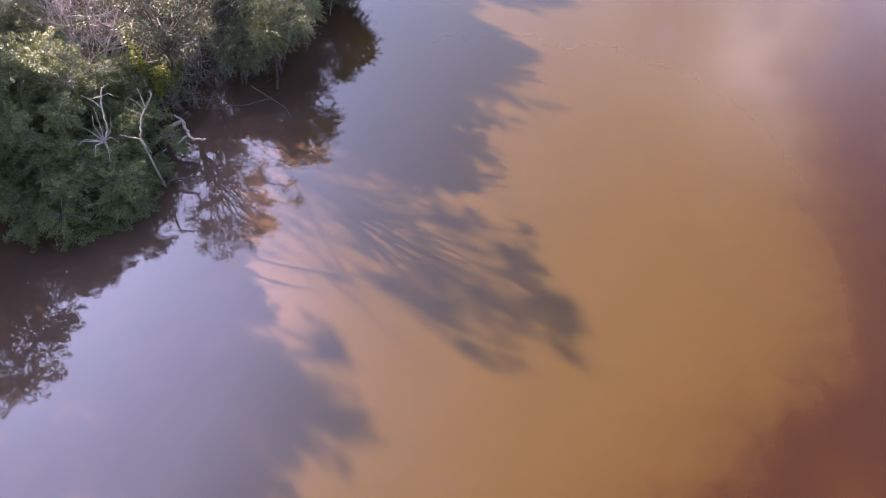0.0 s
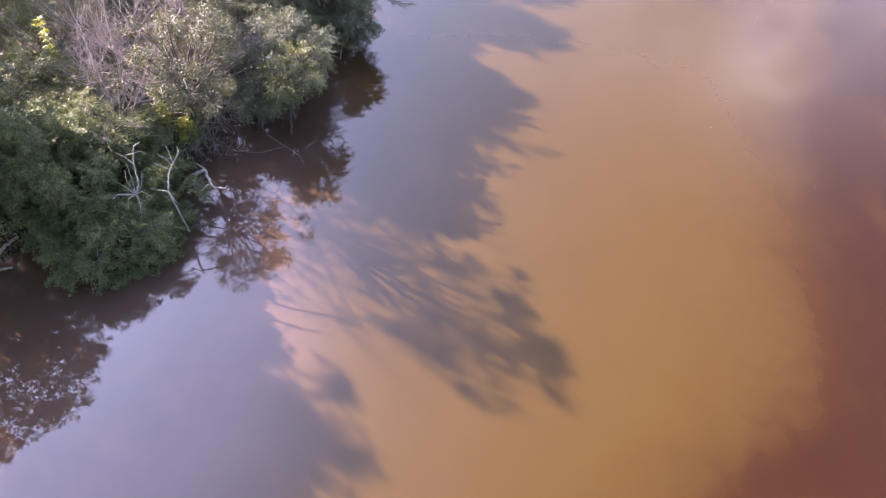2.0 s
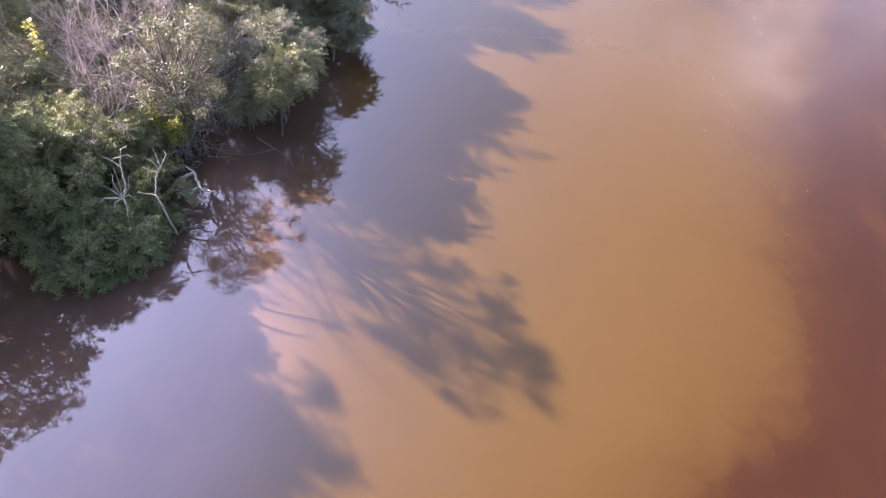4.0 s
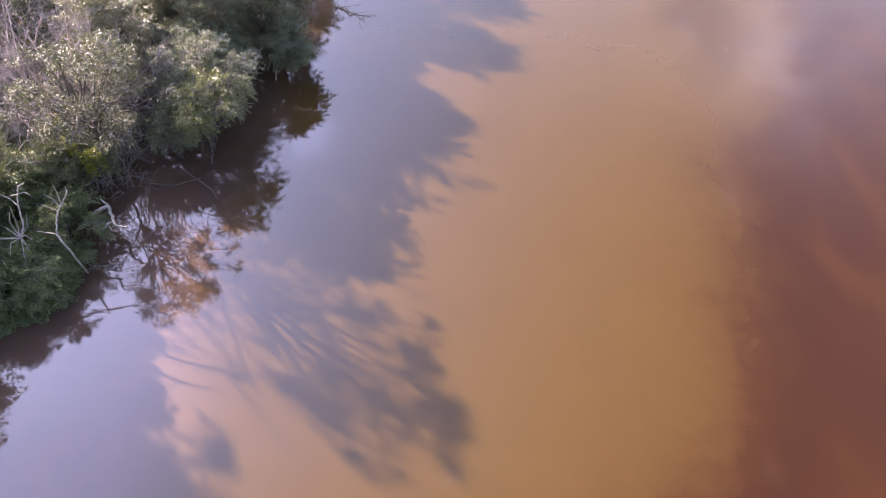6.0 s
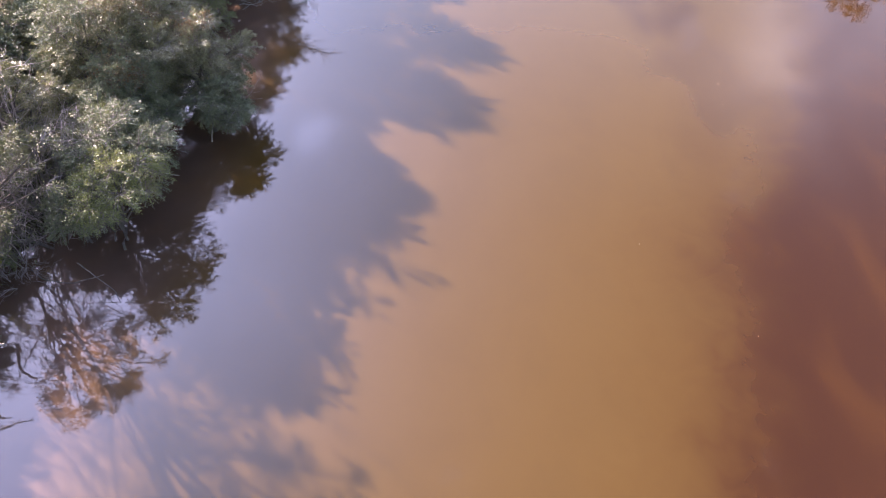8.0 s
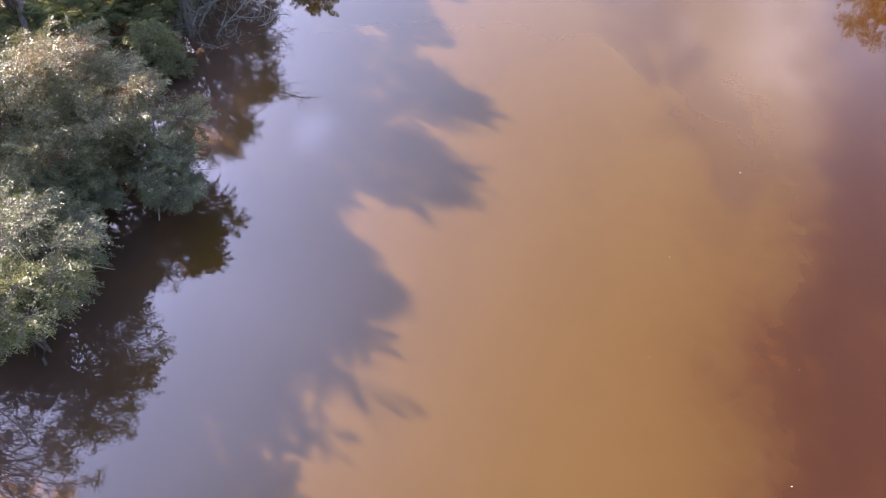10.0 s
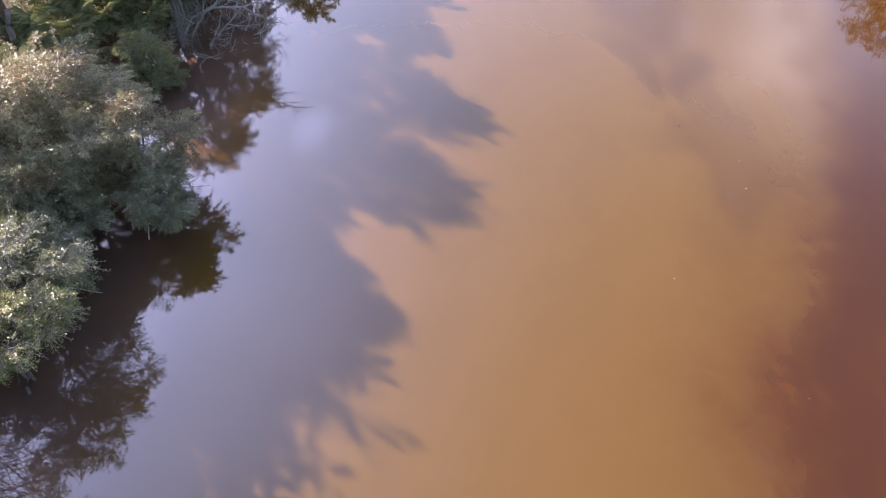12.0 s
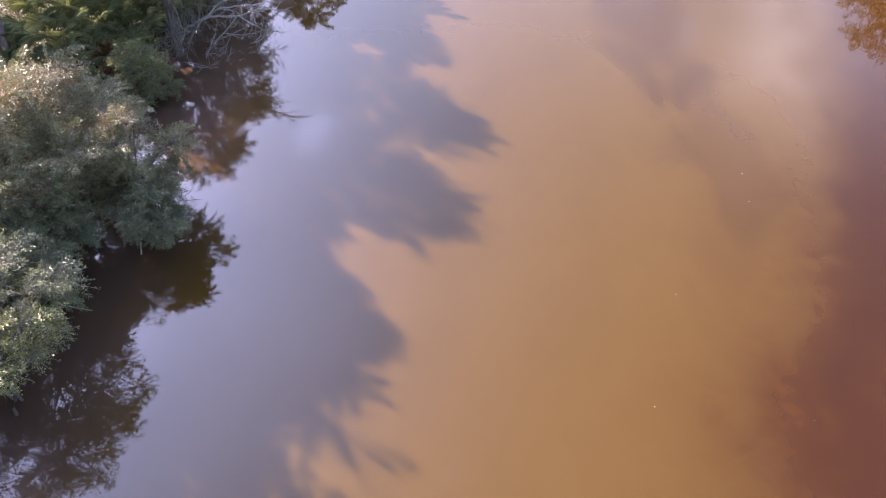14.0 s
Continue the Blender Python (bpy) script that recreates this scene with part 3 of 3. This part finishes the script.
leafy_tree(-18.5, 5.0, 7.0, 2.8, 45, LEAF_GREEN, "tall green tree in the wood behind", "woodland_tree", 19200, base=0.1, tuft=0.22, leaf=(0.169, 0.078))
leafy_tree(-8.2, 35.0, 2.6, 1.15, 50, LEAF_GREEN, "dark green shrub beside dry brown fronds", "waterside_shrub", 22000, base=0.0, clumps=18, leaf=(0.086, 0.035), tuft=0.15)
leafy_tree(-10.4, 34.2, 1.7, 1.1, 49, LEAF_GREEN, "low dark green shrub beside palmettos", "waterside_shrub", 25700, base=0.0, leaf=(0.086, 0.035), tuft=0.15)
leafy_tree(-17.8, 38.5, 10.0, 1.8, 121, LEAF_TEAL, "tall grey-green tree in the wood behind", "woodland_tree", 20800, base=0.45, tuft=0.24, leaf=(0.169, 0.078))
leafy_tree(-14.4, 36.3, 8.6, 1.7, 122, LEAF_GREEN, "tall dark green tree in the wood behind", "woodland_tree", 19000, base=0.62, girth=0.4, tuft=0.22, leaf=(0.16, 0.07))
leafy_tree(-9.9, 49.5, 7.0, 2.6, 123, LEAF_OLIVE, "olive tree behind the bank", "woodland_tree", 34500, base=0.05, tuft=0.22, leaf=(0.169, 0.078))
leafy_tree(-13.5, 53.0, 8.5, 3.0, 124, LEAF_GREEN, "tall dark green tree in the wood behind", "woodland_tree", 22400, base=0.1, tuft=0.24, leaf=(0.169, 0.078))
leafy_tree(-15.8, 19.6, 3.6, 2.2, 125, LEAF_GREEN, "dark green shrub in the wood's edge", "waterside_shrub", 41400, base=0.0, tuft=0.16, leaf=(0.086, 0.035))
leafy_tree(-16.8, 22.6, 4.2, 2.3, 126, LEAF_GREEN, "dark green shrub in the wood's edge", "waterside_shrub", 36800, base=0.0, tuft=0.16, leaf=(0.086, 0.035))
leafy_tree(-15.6, 40.2, 8.2, 2.2, 46, LEAF_TEAL, "tall grey-green tree in the wood behind", "woodland_tree", 24000, base=0.7, tuft=0.22, leaf=(0.169, 0.078))
leafy_tree(-14.6, 47.8, 6.2, 2.6, 127, LEAF_GREEN, "dark green tree in the wood behind", "woodland_tree", 20000, base=0.1, tuft=0.24, leaf=(0.169, 0.078))
leafy_tree(-12.6, 42.2, 2.4, 1.8, 47, LEAF_GREEN, "dark green tree behind palmettos", "woodland_tree", 34500, base=0.0, tuft=0.2, leaf=(0.130, 0.058))
leafy_tree(-9.6, 42.0, 4.2, 1.8, 48, LEAF_GREEN, "dark green tree behind palmettos", "woodland_tree", 29900, base=0.0, tuft=0.2, leaf=(0.130, 0.058))
leafy_tree(-18.0, 28.0, 6.5, 2.7, 110, LEAF_TEAL, "grey-green tree in the wood behind", "woodland_tree", 17600, base=0.1, tuft=0.24, leaf=(0.169, 0.078))
leafy_tree(-22.0, 30.0, 8.0, 2.7, 111, LEAF_GREEN, "dark green tree in the wood behind", "woodland_tree", 17600, base=0.1, tuft=0.24, leaf=(0.169, 0.078))
leafy_tree(-17.5, 32.5, 7.0, 2.7, 112, LEAF_OLIVE, "olive tree in the wood behind", "woodland_tree", 17600, base=0.1, tuft=0.24, leaf=(0.169, 0.078))
leafy_tree(-24.0, 35.5, 8.0, 2.7, 113, LEAF_TEAL, "grey-green tree in the wood behind", "woodland_tree", 17600, base=0.1, tuft=0.24, leaf=(0.169, 0.078))
leafy_tree(-22.5, 21.0, 8.0, 2.7, 114, LEAF_GREEN, "dark green tree in the wood behind", "woodland_tree", 17600, base=0.1, tuft=0.24, leaf=(0.169, 0.078))
leafy_tree(-19.5, 38.0, 8.5, 2.7, 115, LEAF_OLIVE, "olive tree in the wood behind", "woodland_tree", 17600, base=0.1, tuft=0.24, leaf=(0.169, 0.078))
leafy_tree(36.0, 57.0, 9.0, 3.6, 41, LEAF_GOLD, "golden-brown tree on the far bank", "far_bank_tree", 36800, base=0.1, tuft=0.26, leaf=(0.115, 0.054))
leafy_tree(41.0, 62.0, 10.0, 3.8, 42, LEAF_GOLD, "golden-brown tree on the far bank", "far_bank_tree", 32200, base=0.1, tuft=0.26, leaf=(0.115, 0.054))


def undergrowth(name, label, y0, y1, deep, count, seed, mat, low, high):
    """Low leafy growth that covers the bank's floor, with its twigs."""
    rng = np.random.default_rng(seed)
    n = count // 30
    y = rng.uniform(y0, y1, n)
    x = left_shore(y) - rng.uniform(-0.3, deep, n)
    foot = np.stack([x, y, land(x, y)], -1)
    tip = foot + np.stack([rng.normal(0, 0.3, n), rng.normal(0, 0.3, n), rng.uniform(low, high, n)], -1)
    ob = new(name)
    tagged(ob, label, "undergrowth", kind="stuff")
    lines = [(bent(rng, f, t, 4, 0.05), np.linspace(0.014, 0.005, 4)) for f, t in zip(foot, tip)]
    tagged(part("stemwork", mesh_of("stemwork", *tubes(lines, 3), TWIG), ob), kind="stuff")
    p = np.repeat(tip, 30, 0) + rng.normal(0, 0.26, (n * 30, 3)) * [1, 1, 0.8]
    p[:, 2] = np.maximum(p[:, 2], 0.1)
    tagged(part("foliage", mesh_of("foliage", *leaves(rng, p, unit(rng.normal(0, 1, p.shape)), 0.11, 0.05), mat), ob), kind="stuff")


undergrowth("undergrowth", "low dark green undergrowth covering the bank", 6, 24, 9, 50000, 71, LEAF_GREEN, 0.3, 1.6)
undergrowth("undergrowth", "tall mixed undergrowth in the wood", 14, 33, 18, 26000, 73, LEAF_GREEN, 0.5, 1.8)
undergrowth("undergrowth", "low grey-green undergrowth covering the bank", 21, 33, 9, 40000, 72, LEAF_TEAL, 0.2, 1.3)
undergrowth("undergrowth", "low grey-green undergrowth behind palmettos", 40.5, 52, 9, 30000, 74, LEAF_TEAL, 0.2, 1.6)

undergrowth("undergrowth", "tall dark undergrowth between grey trunks", 37, 50, 15, 36000, 76, LEAF_GREEN, 0.4, 1.7)
undergrowth("undergrowth", "low green undergrowth under palmettos", 32.5, 41, 6, 26000, 75, LEAF_GREEN, 0.2, 0.9)

# leafless growth
bare_shrub(-8.9, 20.5, 4.3, 51, "leafless grey shrub with crooked stems and tangled twigs", mat=BARK, levels=3, kids=5, stems=6, radius=0.05, spread=0.7)
bare_shrub(-12.9, 20.1, 6.0, 52, "leafless pinkish-grey shrub of dense fine twigs", mat=SUNLIT_TWIG, levels=4, kids=5, stems=7, radius=0.04, spread=0.75, lift=0.3)
bare_shrub(-9.4, 19.0, 1.5, 53, "low grey brush at the water's edge", levels=3, kids=4, stems=8, spread=0.9, radius=0.02)
bare_shrub(-10.6, 18.9, 1.7, 55, "low grey brush at the water's edge", levels=3, kids=4, stems=6, spread=0.9, radius=0.02)
bare_shrub(-7.8, 21.1, 2.4, 56, "leafless grey shrub under an oak", mat=BARK, levels=3, kids=4, stems=6, spread=0.7)
bare_shrub(-9.8, 21.5, 4.9, 57, "leafless grey shrub among oaks", mat=SUNLIT_TWIG, levels=3, kids=5, stems=7, spread=0.75, radius=0.04)
bare_shrub(-12.2, 18.2, 1.9, 58, "leafless grey shrub among green shrubs", levels=3, kids=4, stems=6, spread=0.7)
bare_shrub(-7.4, 27.4, 3.7, 59, "leafless grey twigs rising through an oak", levels=3, kids=4, stems=4, spread=0.6)
bare_shrub(-9.2, 33.6, 1.6, 60, "grey leafless brush beside palmettos", levels=3, kids=5, stems=4, spread=1.0, radius=0.022)
bare_shrub(-8.8, 36.4, 2.0, 63, "leafless grey shrub over dark water", levels=3, kids=5, stems=4, spread=1.0, lean=(0.5, 0), radius=0.022)
bare_shrub(-7.8, 39.6, 4.0, 54, "leafless silvery tree spreading low over the water", "bare_tree", LICHEN, levels=4, kids=4, stems=3, lean=(1.4, -0.2), radius=0.05, spread=0.9, lift=0.0, wobble=0.3)
bare_shrub(-8.4, 41.4, 4.0, 64, "leafless silvery tree at the water's edge", "bare_tree", LICHEN, levels=4, kids=4, stems=3, lean=(0.9, -0.3), radius=0.045, spread=0.9, lift=0.0, wobble=0.3)


def branch_work(name, label, category, mat, *lines):
    """Dead wood: each line is a part; corners, thickness at both ends, and the part's name."""
    x, y, z = lines[0][1][0]
    top = tagged(empty_at(name, x, y, z), label, category)
    rng = np.random.default_rng(int(abs(x * 100)))
    for part_name, corners, r0, r1 in lines:
        c = np.asarray(corners, float) - [x, y, z]
        s = np.linspace(0, len(c) - 1, 5 * len(c))
        line = np.stack([np.interp(s, np.arange(len(c)), c[:, k]) for k in range(3)], -1)
        line[1:-1] = (line[:-2] + line[1:-1] * 2 + line[2:]) / 4
        line[1:] += rng.normal(0, r0 * 0.25, line[1:].shape)
        part(part_name, mesh_of(part_name, *tube(line, np.linspace(r0, r1, len(s)), 6), mat, True), top)
    return top


# two bleached snags that stand over the green shrubs
a = np.array([-9.9, 14.15, 2.05])
branch_work(
    "dead_snag", "bleached dead snag with a spray of broken twigs", "dead tree", DEADWOOD,
    ("trunk", [a + (0.0, -0.05, -2.3), a, a + (0.07, 0.3, 0.25), a + (-0.1, 0.75, 0.72), a + (-0.12, 1.1, 1.05), a + (0.08, 1.25, 1.15)], 0.036, 0.012),
    ("branch", [a + (-0.12, 0.95, 0.9), a + (0.12, 0.98, 0.98), a + (0.3, 0.9, 0.93)], 0.016, 0.01),
    ("branch", [a + (-0.12, 0.95, 0.9), a + (-0.4, 0.98, 0.8)], 0.016, 0.01),
    ("branch", [a + (-0.1, 0.7, 0.68), a + (-0.35, 0.85, 0.8), a + (-0.65, 0.9, 0.95)], 0.017, 0.01),
    ("twig", [a, a + (-0.45, 0.2, 0.25), a + (-0.95, 0.35, 0.3)], 0.017, 0.009),
    ("twig", [a, a + (-0.3, 0.3, 0.35), a + (-0.4, 0.6, 0.5)], 0.014, 0.008),
    ("twig", [a, a + (-0.1, 0.3, 0.35), a + (-0.25, 0.6, 0.75)], 0.014, 0.008),
    ("twig", [a, a + (0.15, 0.3, 0.2), a + (0.2, 0.5, 0.55)], 0.014, 0.008),
    ("twig", [a, a + (0.3, -0.1, 0.25), a + (0.55, -0.2, 0.15)], 0.014, 0.008),
    ("twig", [a, a + (-0.4, -0.2, 0.15), a + (-0.85, -0.1, 0.05), a + (-0.9, -0.45, -0.1)], 0.017, 0.009),
    ("twig", [a, a + (-0.1, -0.3, 0.1), a + (-0.05, -0.6, -0.1)], 0.016, 0.009),
    ("twig", [a, a + (0.25, -0.35, 0.0), a + (0.3, -0.6, -0.25)], 0.014, 0.008),
    ("twig", [a, a + (-0.3, -0.3, 0.3), a + (-0.5, -0.45, 0.2)], 0.014, 0.008),
)
a = np.array([-9.0, 14.45, 1.95])
branch_work(
    "dead_snag", "bleached dead snag with a forked crown", "dead tree", DEADWOOD,
    ("trunk", [a + (0.1, 0.1, -2.1), a, a + (0.02, 0.45, 0.45), a + (0.2, 0.75, 0.7), a + (0.35, 0.95, 0.95)], 0.036, 0.014),
    ("branch", [a + (0.33, 0.9, 0.9), a + (0.25, 1.05, 1.0)], 0.02, 0.012),
    ("branch", [a + (0.1, 0.6, 0.6), a + (-0.1, 0.75, 0.75), a + (-0.35, 0.8, 0.9)], 0.017, 0.009),
    ("branch", [a + (0.15, 0.65, 0.65), a + (0.0, 0.9, 0.85), a + (-0.1, 1.05, 1.05)], 0.016, 0.009),
    ("branch", [a + (0.05, 0.5, 0.5), a + (-0.25, 0.55, 0.6), a + (-0.4, 0.55, 0.7)], 0.014, 0.008),
    ("branch", [a, a + (-0.3, 0.05, 0.0), a + (-0.55, 0.0, 0.1)], 0.017, 0.01),
    ("branch", [a, a + (0.2, -0.2, -0.1), a + (0.35, -0.3, -0.3)], 0.017, 0.01),
)
branch_work(
    "overhanging_branch", "pale dead branch arching over the water", "dead branch", DEADWOOD,
    ("branch", [(-10.2, 16.5, -0.1), (-9.3, 16.6, 0.7), (-8.8, 16.8, 0.95), (-8.55, 16.4, 0.75), (-8.3, 16.0, 0.8), (-7.75, 15.78, 0.95)], 0.075, 0.03),
    ("branch", [(-8.5, 16.2, 0.75), (-8.8, 15.9, 0.6), (-9.05, 15.9, 0.7)], 0.04, 0.02),
    ("branch", [(-8.8, 16.8, 0.95), (-9.1, 17.0, 1.0)], 0.04, 0.025),
)
branch_work(
    "drowned_branch", "dark forked branch standing in the water", "dead branch", BARK,
    ("branch", [(-9.4, 14.6, -0.2), (-8.6, 14.6, 0.25), (-7.9, 14.6, 0.35)], 0.06, 0.03),
    ("branch", [(-8.0, 14.6, 0.33), (-7.8, 14.3, 0.5), (-7.5, 14.3, 0.45)], 0.03, 0.015),
)
branch_work(
    "fallen_limb", "pale broken limb at the water's edge", "dead branch", DEADWOOD,
    ("branch", [(-15.2, 12.4, 0.1), (-14.5, 12.9, 0.5), (-14.0, 13.4, 0.75)], 0.07, 0.045),
    ("branch", [(-14.9, 12.2, 0.15), (-14.3, 12.4, 0.25), (-13.9, 12.45, 0.3)], 0.06, 0.04),
)
branch_work(
    "low_oak_limb", "grey limb curving low along the water", "dead branch", BARK,
    ("branch", [(-8.9, 19.0, 0.3), (-8.2, 18.5, 0.45), (-7.2, 18.35, 0.5), (-6.2, 18.6, 0.7)], 0.028, 0.012),
    ("branch", [(-6.9, 18.7, 1.1), (-6.2, 18.3, 0.9), (-5.6, 18.0, 0.7), (-5.4, 17.7, 0.5)], 0.02, 0.009),
)
branch_work(
    "overhanging_branch", "long bare branch reaching far over the water", "dead branch", LICHEN,
    ("branch", [(-8.3, 38.9, 0.2), (-7.4, 38.6, 1.5), (-6.0, 38.3, 2.2), (-4.6, 38.0, 2.4), (-3.8, 38.15, 2.7), (-3.1, 37.95, 2.8)], 0.06, 0.012),
    ("branch", [(-4.6, 38.0, 2.4), (-4.0, 37.6, 2.3), (-3.6, 37.2, 2.4), (-3.3, 37.2, 2.2)], 0.025, 0.008),
    ("branch", [(-5.4, 38.2, 2.3), (-5.0, 37.6, 2.6), (-4.5, 37.3, 2.9)], 0.025, 0.008),
    ("branch", [(-3.8, 38.15, 2.7), (-3.4, 38.5, 2.9), (-2.9, 38.5, 2.8)], 0.018, 0.006),
    ("branch", [(-6.2, 38.35, 2.15), (-5.8, 38.9, 2.5), (-5.2, 39.2, 2.6)], 0.03, 0.009),
)
branch_work(
    "dead_tree", "two pale grey leafless trunks leaning apart", "dead tree", TWIG,
    ("trunk", [(-14.0, 33.8, -0.2), (-14.05, 33.9, 2.0), (-14.3, 34.1, 4.2), (-14.5, 34.4, 5.6)], 0.19, 0.14),
    ("trunk", [(-13.9, 33.9, -0.1), (-13.3, 34.5, 2.0), (-13.0, 34.9, 3.6)], 0.16, 0.11),
)
reach = branch_work(
    "overhanging_branch", "crooked leafless branch with many fine twigs over the water", "dead branch", LICHEN,
    ("branch", [(-8.0, 39.4, 0.2), (-6.8, 38.9, 1.7), (-5.6, 38.5, 2.5), (-4.6, 38.6, 2.6), (-3.9, 38.1, 2.9)], 0.055, 0.02),
)
twig_rng = np.random.default_rng(77)
for spot in ((-6.4, 38.8, 2.0), (-5.6, 38.5, 2.5), (-5.1, 38.55, 2.55), (-4.6, 38.6, 2.6), (-4.2, 38.3, 2.75), (-3.9, 38.1, 2.9)):
    sprig = branching(twig_rng, np.array(spot) - (-8.0, 39.4, 0.2), np.array([0.8, twig_rng.uniform(-0.7, 0.5), 0.1]), 1.1, 0.022, 2, 4, 0.6, -0.05, 0.25)
    tagged(part("twigwork", mesh_of("twigwork", *tubes(sprig, 4), LICHEN), reach), kind="stuff")
branch_work("stick", "short pale stick jutting from a crown", "stick", DEADWOOD, ("branch", [(-6.4, 23.45, 0.75), (-5.95, 23.4, 0.7), (-5.45, 23.35, 0.67)], 0.022, 0.012))
branch_work("stick", "short pale upright stick over dark water", "stick", DEADWOOD, ("branch", [(-5.3, 26.2, 0.0), (-5.2, 26.35, 0.5), (-5.05, 26.5, 0.8)], 0.025, 0.012))


def sapling(x, y, height, seed, mat, label):
    rng = np.random.default_rng(seed)
    z0 = float(land(np.array(x), np.array(y)))
    top = tagged(empty_at("sapling", x, y, z0), label, "sapling")
    line = bent(rng, (0, 0, -0.1), (rng.normal(0, 0.1), rng.normal(0, 0.1), height), 8, 0.03)
    part("stem", mesh_of("stem", *tube(line, np.linspace(0.018, 0.006, 8), 5), TWIG, True), top)
    n = 320
    s = rng.uniform(0.45, 1.0, n)
    at = np.stack([np.interp(s, np.linspace(0, 1, 8), line[:, k]) for k in range(3)], -1)
    d = unit(rng.normal(0, 1, (n, 3)) * [1, 1, 0.5])
    part("foliage", mesh_of("foliage", *leaves(rng, at + d * rng.uniform(0.05, 0.2, (n, 1)), d, 0.16, 0.07), mat), top)


sapling(-10.7, 18.7, 3.1, 81, LEAF_YELLOW, "young yellow-green sapling lit by the sun")
sapling(-10.2, 18.5, 1.9, 82, LEAF_YELLOW, "low yellow-green sapling beside grey brush")
sapling(-9.8, 18.9, 1.8, 83, LEAF_YELLOW, "low yellow-green sapling at the water's edge")
sapling(-14.6, 20.4, 4.2, 84, LEAF_YELLOW, "slender yellow-green sapling among shrubs")


def palmetto(x, y, height, seed, fronds=15, mat=None, label="green palmetto with drooping sunlit fan fronds"):
    """A fan palm: a short trunk and fronds of many narrow drooping blades."""
    rng = np.random.default_rng(seed)
    z0 = float(land(np.array(x), np.array(y)))
    top = tagged(empty_at("palmetto", x, y, z0), label, "palm", "palmettos on the bank")
    part("trunk", mesh_of("trunk", *tube(bent(rng, (0, 0, -0.2), (0, 0, height * 0.45), 5, 0.03), np.linspace(0.13, 0.1, 5), 8), BARK, True), top)
    for k in range(fronds):
        a, up = 2.4 * k, rng.uniform(0.25, 1.2)
        way = unit(np.array([math.cos(a), math.sin(a), up]))
        root = np.array([0, 0, height * 0.42])
        hub = root + way * height * rng.uniform(0.3, 0.5)
        lines_v, lines_f = tube(np.stack([root, (root + hub) / 2 + [0, 0, 0.05], hub]), [0.018, 0.014, 0.012], 4)
        frond = part("frond", mesh_of("frond", lines_v, lines_f, mat or LEAF_PALM), top)
        side = unit(np.cross(way, [0, 0, 1.0]))
        vs, fs = [], []
        for j, b in enumerate(np.linspace(-1.9, 1.9, 34)):
            d = unit(way * math.cos(b) + side * math.sin(b) + rng.normal(0, 0.06, 3))
            w = unit(np.cross(d, np.cross(way, side))) * 0.009
            size = rng.uniform(0.55, 0.8) * (0.75 + 0.25 * math.cos(b)) * height / 2.2
            mid, tip = hub + d * size * 0.55 + [0, 0, -0.04], hub + d * size * 0.95 + np.array([0, 0, -0.28]) * size
            vs += [hub, mid + w, tip, mid - w]
            fs += [[4 * j, 4 * j + 1, 4 * j + 2], [4 * j, 4 * j + 2, 4 * j + 3]]
        part("fan", mesh_of("fan", np.array(vs), fs, mat or LEAF_PALM), frond)


for k, (px, py, ph) in enumerate([(-12.4, 36.6, 2.4), (-13.6, 35.0, 2.2), (-11.5, 37.9, 2.3), (-12.9, 38.9, 2.6), (-14.6, 36.2, 2.0), (-11.6, 35.0, 1.8), (-10.9, 39.4, 2.2), (-13.2, 33.3, 1.9), (-15.6, 34.6, 2.2), (-10.1, 37.0, 2.0), (-9.8, 38.3, 2.1)]):
    palmetto(px, py, ph * 1.25, 90 + k)
palmetto(-9.9, 35.7, 2.3, 105, 12, LEAF_RUST, "dead palmetto with hanging rust-brown fronds")
palmetto(-9.3, 34.6, 1.7, 106, 10, LEAF_RUST, "small dead palmetto with dry brown fronds")


def hanging_moss(x, y, z, length, seed):
    rng = np.random.default_rng(seed)
    top = tagged(empty_at("hanging_moss", x, y, z), "grey moss hanging from a bare branch", "moss", "moss under bare branches")
    for tuft in range(3):
        lines = []
        for _ in range(8):
            p = rng.normal(0, 0.14, 3) + [0, tuft * 0.12, 0]
            lines.append((bent(rng, p, p + [rng.normal(0, 0.1), rng.normal(0, 0.1), -length * rng.uniform(0.4, 1.0)], 8, 0.07), np.linspace(0.011, 0.005, 8)))
        tagged(part("strand", mesh_of("strand", *tubes(lines, 3), MOSS), top), kind="stuff")


hanging_moss(-6.9, 36.6, 3.0, 2.2, 101)
hanging_moss(-6.7, 37.6, 2.6, 1.2, 103)
hanging_moss(-7.4, 39.6, 3.4, 1.4, 104)


# pale leaves afloat on the river
def floating_leaf(x, y, size, turn):
    v = np.array([[-1, 0, 0.1], [-0.4, 0.45, 0.25], [0.4, 0.4, 0.2], [1, 0, 0.35], [0.4, -0.4, 0.2], [-0.4, -0.45, 0.25], [-0.4, 0, 0.04], [0.4, 0, 0.04]]) * size
    f = [[0, 6, 1], [1, 6, 7], [1, 7, 2], [2, 7, 3], [3, 7, 4], [4, 7, 6], [4, 6, 5], [5, 6, 0]]
    ob = new("floating_leaf", mesh_of("floating_leaf", v, f, PALE_LEAF, True))
    ob.matrix_basis = pose(x, y, 0.004, 0, 0, turn)
    tagged(ob, "small pale curled leaf floating on the river", "leaf", "leaves afloat on the river")


for x, y, size, turn in [(13.94, 17.77, 0.035, 20), (-5.3, 14.4, 0.045, 70), (16.2, 31.5, 0.045, 130), (16.0, 29.9, 0.045, 10), (11.0, 21.4, 0.03, 50), (15.3, 21.2, 0.03, 95), (12.4, 25.4, 0.03, 160)]:
    floating_leaf(x, y, size * 0.6, turn)
